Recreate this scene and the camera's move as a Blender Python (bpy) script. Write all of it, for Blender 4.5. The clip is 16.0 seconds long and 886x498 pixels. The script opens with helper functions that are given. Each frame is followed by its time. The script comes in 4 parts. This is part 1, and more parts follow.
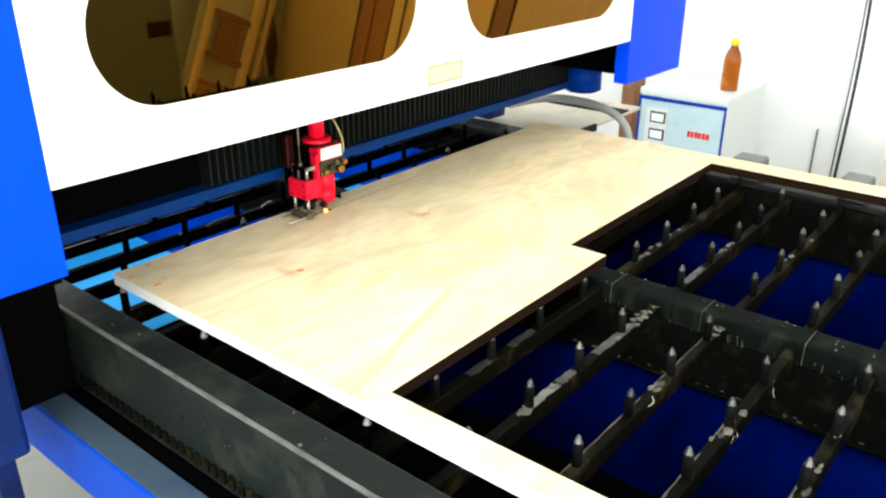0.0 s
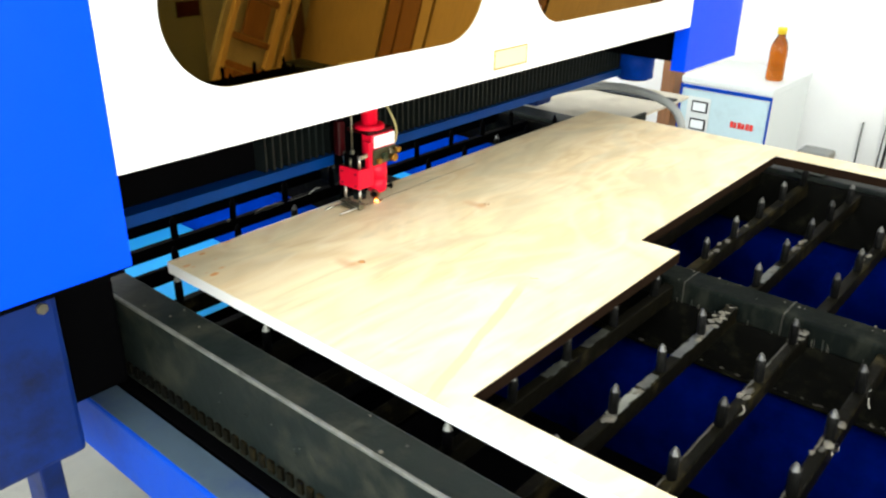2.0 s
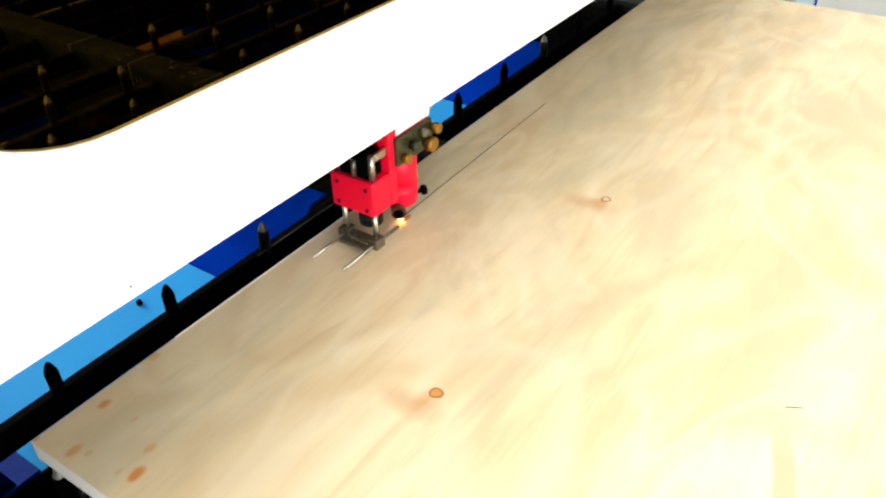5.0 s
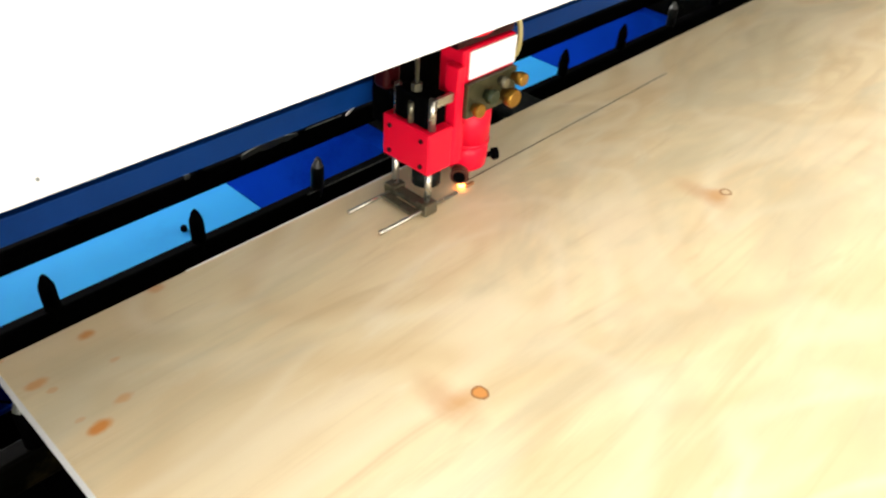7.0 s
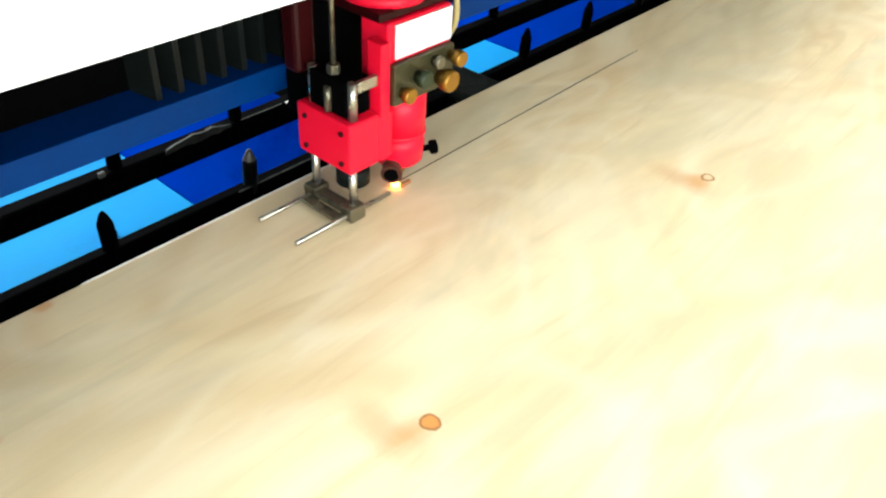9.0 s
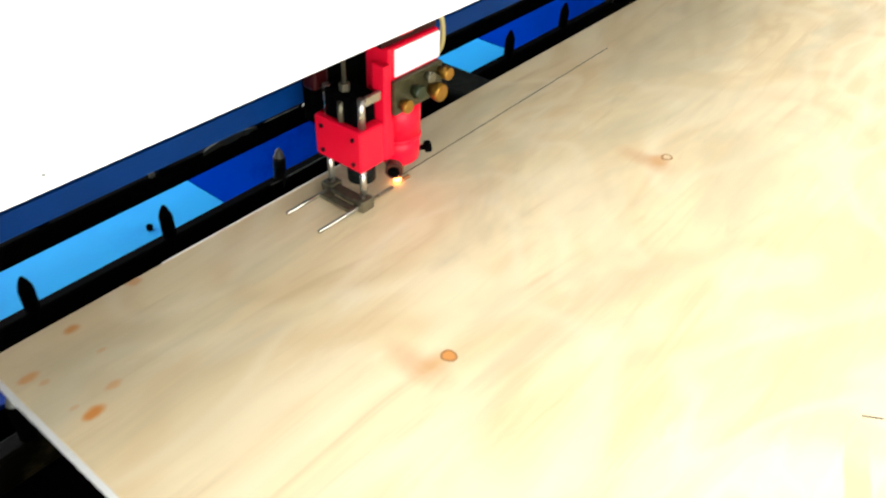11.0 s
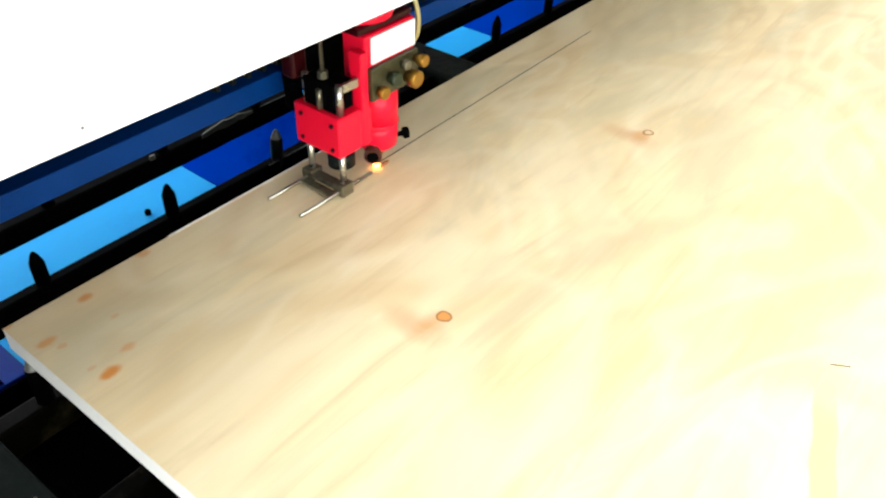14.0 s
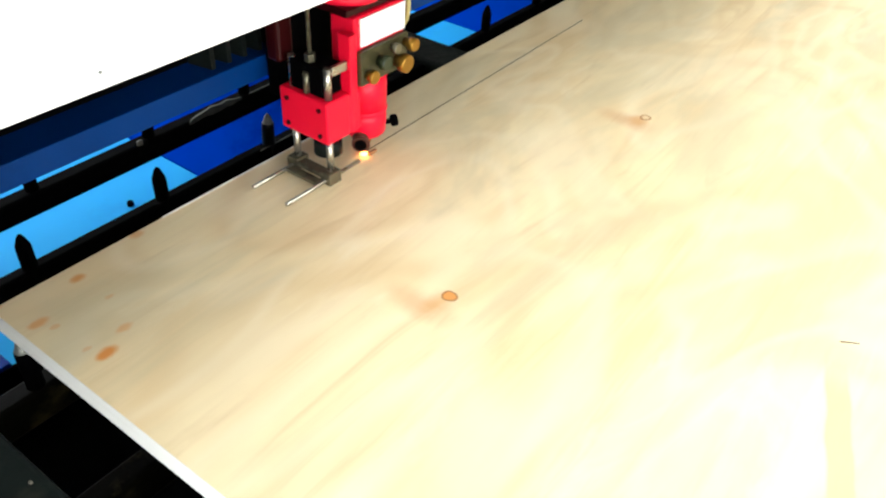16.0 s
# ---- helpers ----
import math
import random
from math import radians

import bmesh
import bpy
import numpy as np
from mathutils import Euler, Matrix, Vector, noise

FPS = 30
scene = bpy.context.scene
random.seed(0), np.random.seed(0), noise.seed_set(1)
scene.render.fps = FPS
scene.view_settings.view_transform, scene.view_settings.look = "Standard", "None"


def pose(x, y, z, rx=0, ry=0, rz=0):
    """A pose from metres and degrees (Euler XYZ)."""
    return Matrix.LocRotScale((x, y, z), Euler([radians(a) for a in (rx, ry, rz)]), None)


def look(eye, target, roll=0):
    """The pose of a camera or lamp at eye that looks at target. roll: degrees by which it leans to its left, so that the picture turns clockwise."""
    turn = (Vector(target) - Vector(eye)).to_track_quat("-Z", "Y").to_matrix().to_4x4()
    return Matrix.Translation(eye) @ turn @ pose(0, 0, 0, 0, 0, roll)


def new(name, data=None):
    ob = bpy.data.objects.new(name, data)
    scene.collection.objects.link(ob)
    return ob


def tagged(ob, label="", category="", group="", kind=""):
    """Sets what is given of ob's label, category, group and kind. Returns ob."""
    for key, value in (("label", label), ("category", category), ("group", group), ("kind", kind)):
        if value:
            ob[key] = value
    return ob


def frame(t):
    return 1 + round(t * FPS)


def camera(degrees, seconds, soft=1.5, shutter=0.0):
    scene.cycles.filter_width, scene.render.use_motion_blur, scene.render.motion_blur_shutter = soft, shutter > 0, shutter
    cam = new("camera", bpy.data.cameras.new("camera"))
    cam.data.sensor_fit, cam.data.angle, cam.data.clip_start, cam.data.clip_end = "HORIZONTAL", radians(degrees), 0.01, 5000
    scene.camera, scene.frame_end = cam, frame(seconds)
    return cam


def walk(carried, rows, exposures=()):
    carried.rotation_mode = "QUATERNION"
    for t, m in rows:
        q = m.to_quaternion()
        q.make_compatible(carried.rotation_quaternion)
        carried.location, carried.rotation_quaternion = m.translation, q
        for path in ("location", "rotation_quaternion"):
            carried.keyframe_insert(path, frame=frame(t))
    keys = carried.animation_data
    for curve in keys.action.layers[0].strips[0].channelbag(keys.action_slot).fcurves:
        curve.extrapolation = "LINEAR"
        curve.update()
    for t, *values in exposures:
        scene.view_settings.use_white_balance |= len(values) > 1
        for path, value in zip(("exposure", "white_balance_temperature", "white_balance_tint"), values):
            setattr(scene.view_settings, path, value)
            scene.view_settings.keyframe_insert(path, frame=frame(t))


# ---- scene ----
cam = camera(58.2, 16.0, soft=2.2, shutter=0.4)

PATH = [
    (0, (-0.539, -1.109, 1.38), (0.877, 0.057, 0.583), 0.1),
    (0.5, (-0.539, -1.109, 1.383), (0.887, 0.054, 0.599), -1.0),
    (1, (-0.547, -1.089, 1.377), (0.858, 0.095, 0.587), -0.3),
    (1.5, (-0.551, -1.068, 1.364), (0.849, 0.13, 0.587), 0.6),
    (2, (-0.549, -1.008, 1.366), (0.837, 0.172, 0.536), 0.8),
    (2.5, (-0.554, -0.858, 1.352), (0.972, 0.152, 0.544), 2.6),
    (3, (-0.537, -0.765, 1.333), (0.975, 0.177, 0.423), 2.9),
    (3.5, (-0.454, -0.667, 1.312), (0.972, 0.335, 0.331), -0.2),
    (3.7, (-0.392, -0.617, 1.307), (1.044, 0.352, 0.309), 0.3),
    (5.8, (-0.114, -0.446, 1.270), (1.161, 0.517, 0.067), -3.1),
    (6, (-0.114, -0.442, 1.267), (1.157, 0.523, 0.063), -3.1),
    (6.5, (-0.108, -0.435, 1.248), (1.123, 0.538, 0.008), -1.2),
    (7, (-0.065, -0.411, 1.204), (1.118, 0.651, -0.01), 3.7),
    (7.5, (-0.025, -0.395, 1.171), (1.075, 0.774, -0.022), 2.4),
    (8, (0.003, -0.372, 1.155), (1.197, 0.706, -0.034), 4.7),
    (8.5, (-0.002, -0.372, 1.155), (1.215, 0.68, -0.033), 4.3),
    (8.7, (-0.004, -0.375, 1.156), (1.218, 0.654, -0.047), 4.2),
    (10.8, (-0.069, -0.420, 1.204), (1.183, 0.539, -0.026), 2.2),
    (11, (-0.089, -0.432, 1.219), (1.142, 0.545, -0.019), 2.0),
    (11.5, (-0.112, -0.451, 1.229), (1.098, 0.515, -0.038), 1.9),
    (12, (-0.103, -0.452, 1.223), (1.144, 0.47, -0.04), 2.5),
    (12.5, (-0.103, -0.452, 1.224), (1.137, 0.478, -0.04), 2.1),
    (13, (-0.107, -0.452, 1.223), (1.138, 0.486, -0.03), 2.0),
    (13.5, (-0.11, -0.454, 1.225), (1.128, 0.508, -0.016), 0.9),
    (14, (-0.119, -0.452, 1.223), (1.123, 0.498, -0.024), 1.8),
    (14.5, (-0.134, -0.452, 1.215), (1.133, 0.471, -0.027), 3.7),
    (15, (-0.144, -0.455, 1.22), (1.114, 0.487, -0.016), 2.7),
    (15.5, (-0.146, -0.463, 1.217), (1.148, 0.455, -0.001), 3.6),
    (16, (-0.134, -0.437, 1.201), (1.156, 0.465, -0.032), 3.2),
]
walk(cam, [(t, look(eye, target, roll)) for t, eye, target, roll in PATH], exposures=((0, 0.1, 6500, 6), (3.5, 0.1, 6500, 9), (6, -0.08, 6900, 13), (7, -0.08, 6900, 13), (7.5, 0.14, 6500, 8), (8.5, 0.26, 6250, 5), (11, 0.05, 6500, 10), (16, 0.08, 6450, 8)))

X0, X1, Y0, Y1, H = -2.5, 2.95, -3.8, 3.2, 3.2   # the room

# ---- world, sun, large lights, exposure ----
scene.view_settings.exposure = 0.0
world = bpy.data.worlds.new("sky")
scene.world = world
world.use_nodes = True
wn = world.node_tree
sky = wn.nodes.new("ShaderNodeTexSky")
sky.sky_type = "NISHITA"
sky.sun_disc = False
sky.sun_elevation, sky.sun_rotation = radians(40), radians(150)
wn.links.new(sky.outputs[0], wn.nodes["Background"].inputs[0])
wn.nodes["Background"].inputs[1].default_value = 0.12


def area_lamp(name, m, sx, sy, watts, color=(1, 1, 1)):
    d = bpy.data.lights.new(name, "AREA")
    d.shape, d.size, d.size_y, d.energy, d.color = "RECTANGLE", sx, sy, watts, color
    ob = new(name, d)
    ob.matrix_world = m
    return ob


# added fill lamps in assumed, unseen openings: front, side, roof, rear (for the tray)
area_lamp("front_fill", look((-1.0, -3.72, 1.5), (0.2, 0.0, 0.9)), 2.6, 2.4, 146, (1.0, 0.985, 0.95))
area_lamp("side_fill", look((-2.42, -0.8, 1.95), (0.5, -0.3, 0.6)), 2.6, 1.4, 115, (0.96, 0.98, 1.0))
area_lamp("roof_fill", look((0.9, -1.5, H + 0.12), (0.9, -1.5, 0.0)), 3.2, 2.2, 52, (1.0, 0.985, 0.95))
area_lamp("rear_fill", look((0.2, 3.28, 2.0), (0.2, 0.5, 0.6)), 2.4, 1.2, 110, (0.96, 0.98, 1.0))


# ---- materials ----
def mat(name, color, rough=0.5, metal=0.0, grain=0.0, scale=30.0, bump=0.0, coat=0.0, dirt=None, dirt_amount=0.0, dirt_scale=6.0, stretch=(1, 1, 1), vary=0.0, spec=0.5):
    m = bpy.data.materials.new(name)
    m.use_nodes = True
    nt = m.node_tree
    b = nt.nodes["Principled BSDF"]
    b.inputs["Roughness"].default_value, b.inputs["Metallic"].default_value = rough, metal
    b.inputs["Coat Weight"].default_value = coat
    b.inputs["Specular IOR Level"].default_value = spec
    tc = nt.nodes.new("ShaderNodeTexCoord")
    mp = nt.nodes.new("ShaderNodeMapping")
    mp.inputs["Scale"].default_value = stretch
    nt.links.new(tc.outputs["Object"], mp.inputs[0])
    fine = nt.nodes.new("ShaderNodeTexNoise")
    fine.inputs["Scale"].default_value, fine.inputs["Detail"].default_value = scale, 6
    nt.links.new(mp.outputs[0], fine.inputs[0])
    base = nt.nodes.new("ShaderNodeMix")
    base.data_type = "RGBA"
    base.inputs[6].default_value = (*[c * (1 - grain) for c in color], 1)
    base.inputs[7].default_value = (*[min(1, c * (1 + grain)) for c in color], 1)
    nt.links.new(fine.outputs[0], base.inputs[0])
    out = base.outputs[2]
    if vary:
        oi = nt.nodes.new("ShaderNodeObjectInfo")
        hv = nt.nodes.new("ShaderNodeHueSaturation")
        mr = nt.nodes.new("ShaderNodeMapRange")
        mr.inputs[3].default_value, mr.inputs[4].default_value = 1 - vary, 1 + vary
        nt.links.new(oi.outputs["Random"], mr.inputs[0])
        nt.links.new(mr.outputs[0], hv.inputs["Value"])
        nt.links.new(out, hv.inputs["Color"])
        out = hv.outputs[0]
    if dirt:
        big = nt.nodes.new("ShaderNodeTexNoise")
        big.inputs["Scale"].default_value, big.inputs["Detail"].default_value = dirt_scale, 8
        big.inputs["Roughness"].default_value = 0.7
        nt.links.new(mp.outputs[0], big.inputs[0])
        ramp = nt.nodes.new("ShaderNodeMapRange")
        ramp.inputs[1].default_value, ramp.inputs[2].default_value = 0.62 - 0.3 * dirt_amount, 0.72
        nt.links.new(big.outputs[0], ramp.inputs[0])
        mix = nt.nodes.new("ShaderNodeMix")
        mix.data_type = "RGBA"
        mix.inputs[7].default_value = (*dirt, 1)
        nt.links.new(ramp.outputs[0], mix.inputs[0])
        nt.links.new(out, mix.inputs[6])
        out = mix.outputs[2]
    nt.links.new(out, b.inputs["Base Color"])
    rr = nt.nodes.new("ShaderNodeMapRange")
    rr.inputs[3].default_value, rr.inputs[4].default_value = rough * 0.8, min(1, rough * 1.2)
    nt.links.new(fine.outputs[0], rr.inputs[0])
    nt.links.new(rr.outputs[0], b.inputs["Roughness"])
    if bump:
        bp = nt.nodes.new("ShaderNodeBump")
        bp.inputs["Strength"].default_value, bp.inputs["Distance"].default_value = bump, 0.002
        nt.links.new(fine.outputs[0], bp.inputs["Height"])
        nt.links.new(bp.outputs[0], b.inputs["Normal"])
    return m


def glow(name, color, strength):
    m = bpy.data.materials.new(name)
    m.use_nodes = True
    b = m.node_tree.nodes["Principled BSDF"]
    b.inputs["Base Color"].default_value = (*color, 1)
    b.inputs["Emission Color"].default_value = (*color, 1)
    b.inputs["Emission Strength"].default_value = strength
    return m


def clear(name, color, rough=0.03, ior=1.45):
    m = bpy.data.materials.new(name)
    m.use_nodes = True
    b = m.node_tree.nodes["Principled BSDF"]
    b.inputs["Base Color"].default_value = (*color, 1)
    b.inputs["Transmission Weight"].default_value = 1.0
    b.inputs["Roughness"].default_value, b.inputs["IOR"].default_value = rough, ior
    return m


SPOTS = [(0.053, -0.0138, 0.0044, 0.75), (0.055, -0.0448, 0.003, 0.35), (0.0425, -0.0765, 0.0040, 0.45), (0.0216, -0.0873, 0.0054, 0.9), (0.0115, -0.0325, 0.0044, 0.6), (0.106, -0.0022, 0.004, 0.5), (0.0023, -0.0017, 0.003, 0.5), (0.0166, -0.0439, 0.0018, 0.35), (0.0179, -0.0753, 0.0015, 0.3)]
KNOTS = [(0.195, -0.214, 0.0047, (0.76, 0.33, 0.085)), (0.5135, -0.205, 0.0045, (0.80, 0.62, 0.36))]


def plywood():
    """Pale birch plywood face: wavy grain along x, two knots with brown smears, resin spots near one corner."""
    m = bpy.data.materials.new("birch_plywood")
    m.use_nodes = True
    nt = m.node_tree
    N, L = nt.nodes.new, nt.links.new
    b = nt.nodes["Principled BSDF"]
    tc = N("ShaderNodeTexCoord")

    def noise_at(scale, stretch, detail=5, rough=0.55, distort=0.0, turn=0.0):
        mp = N("ShaderNodeMapping")
        mp.inputs["Scale"].default_value = stretch
        mp.inputs["Rotation"].default_value = (0, 0, radians(turn))
        L(tc.outputs["Object"], mp.inputs[0])
        n = N("ShaderNodeTexNoise")
        n.inputs["Scale"].default_value, n.inputs["Detail"].default_value = scale, detail
        n.inputs["Roughness"].default_value, n.inputs["Distortion"].default_value = rough, distort
        L(mp.outputs[0], n.inputs[0])
        return n.outputs[0]

    def ranged(v, a, c, lo=0.0, hi=1.0):
        r = N("ShaderNodeMapRange")
        r.inputs[1].default_value, r.inputs[2].default_value, r.inputs[3].default_value, r.inputs[4].default_value = a, c, lo, hi
        r.interpolation_type = "SMOOTHSTEP"
        L(v, r.inputs[0])
        return r.outputs[0]

    def blend(fac, a, col):
        x = N("ShaderNodeMix")
        x.data_type = "RGBA"
        L(fac, x.inputs[0])
        if isinstance(a, tuple):
            x.inputs[6].default_value = (*a, 1)
        else:
            L(a, x.inputs[6])
        x.inputs[7].default_value = (*col, 1)
        return x.outputs[2]

    def calc(op, a, c):
        x = N("ShaderNodeMath")
        x.operation = op
        for k, v in enumerate((a, c)):
            if isinstance(v, (int, float)):
                x.inputs[k].default_value = v
            else:
                L(v, x.inputs[k])
        return x.outputs[0]

    wide = noise_at(5.0, (0.55, 1.6, 1), 4, 0.55, 1.2, 18)
    out = blend(ranged(wide, 0.38, 0.66), (0.87, 0.725, 0.445), (0.80, 0.635, 0.37))
    streak = noise_at(9.0, (0.35, 3.2, 1), 6, 0.6, 1.6, 22)
    out = blend(ranged(streak, 0.52, 0.72, 0, 0.6), out, (0.67, 0.50, 0.27))
    pale = noise_at(7.0, (0.5, 2.4, 1), 5, 0.6, 2.0, 24)
    out = blend(ranged(pale, 0.56, 0.7, 0, 0.4), out, (0.92, 0.82, 0.60))
    fibre = noise_at(60.0, (0.12, 3.0, 1), 4, 0.6, 0.3)
    out = blend(ranged(fibre, 0.5, 0.8, 0, 0.25), out, (0.62, 0.45, 0.26))
    figure = noise_at(2.8, (0.6, 1.3, 1), 3, 0.5, 0.9, 14)
    rings = calc("PINGPONG", calc("MULTIPLY", figure, 8.0), 0.5)
    out = blend(ranged(rings, 0.1, 0.5, 0, 0.48), out, (0.71, 0.52, 0.27))
    flame = noise_at(5.0, (0.7, 1.4, 1), 2, 0.45, 0.8, 10)
    tongues = calc("PINGPONG", calc("MULTIPLY", flame, 6.0), 0.5)
    out = blend(ranged(tongues, 0.18, 0.5, 0, 0.34), out, (0.92, 0.81, 0.58))
    grey = noise_at(6.0, (0.6, 1.8, 1), 4, 0.6, 0.6, 12)
    out = blend(ranged(grey, 0.45, 0.68, 0, 0.5), out, (0.53, 0.48, 0.31))
    blot = noise_at(4.0, (1, 1, 1), 3, 0.5, 0.5)
    out = blend(ranged(blot, 0.52, 0.72, 0, 0.3), out, (0.68, 0.56, 0.35))
    sep = N("ShaderNodeSeparateXYZ")
    L(tc.outputs["Object"], sep.inputs[0])
    # a strip of darker straight-grained veneer let into the face
    lean = calc("SUBTRACT", sep.outputs[1], calc("MULTIPLY", sep.outputs[0], 0.285))
    band = calc("ABSOLUTE", calc("ADD", lean, calc("ADD", 0.518, calc("MULTIPLY", noise_at(18.0, (1, 1, 1), 2), 0.010))), 0.0)
    strip = calc("MULTIPLY", ranged(band, 0.0060, 0.0085, 1.0, 0.0), ranged(sep.outputs[0], 0.27, 0.315, 0.85, 0.0))
    out = blend(strip, out, (0.64, 0.46, 0.27))
    wob = calc("MULTIPLY", calc("SUBTRACT", noise_at(45.0, (1, 1, 1), 3), 0.5), 0.012)

    def near(x, y, sx=1.0, sy=1.0):
        dx = calc("MULTIPLY", calc("SUBTRACT", sep.outputs[0], x), sx)
        dy = calc("MULTIPLY", calc("SUBTRACT", sep.outputs[1], y), sy)
        d = calc("POWER", calc("ADD", calc("MULTIPLY", dx, dx), calc("MULTIPLY", dy, dy)), 0.5)
        return calc("ADD", d, wob)

    for x, y, r, strength in SPOTS:
        out = blend(ranged(near(x, y, 0.7, 1.1), r * 0.3, r * 1.3, strength, 0.0), out, (0.70, 0.24, 0.03))
    for x, y, r, core_colour in KNOTS:
        smear = near(x - 0.018, y + 0.012, 1.15, 0.55)
        out = blend(ranged(smear, 0.001, 0.021, 0.55, 0.0), out, (0.62, 0.34, 0.15))
        core = near(x - 0.011, y + 0.003, 0.7, 1.0)
        out = blend(ranged(core, 0.001, 0.013, 0.5, 0.0), out, (0.62, 0.27, 0.07))
        d = near(x, y)
        out = blend(ranged(d, r * 0.95, r * 1.25, 0.9, 0.0), out, (0.34, 0.13, 0.03))
        out = blend(ranged(d, r * 0.5, r * 0.9, 0.85, 0.0), out, core_colour)
    L(out, b.inputs["Base Color"])
    b.inputs["Roughness"].default_value = 0.55
    b.inputs["Specular IOR Level"].default_value = 0.35
    bp = N("ShaderNodeBump")
    bp.inputs["Strength"].default_value, bp.inputs["Distance"].default_value = 0.15, 0.001
    L(fibre, bp.inputs["Height"])
    L(bp.outputs[0], b.inputs["Normal"])
    return m


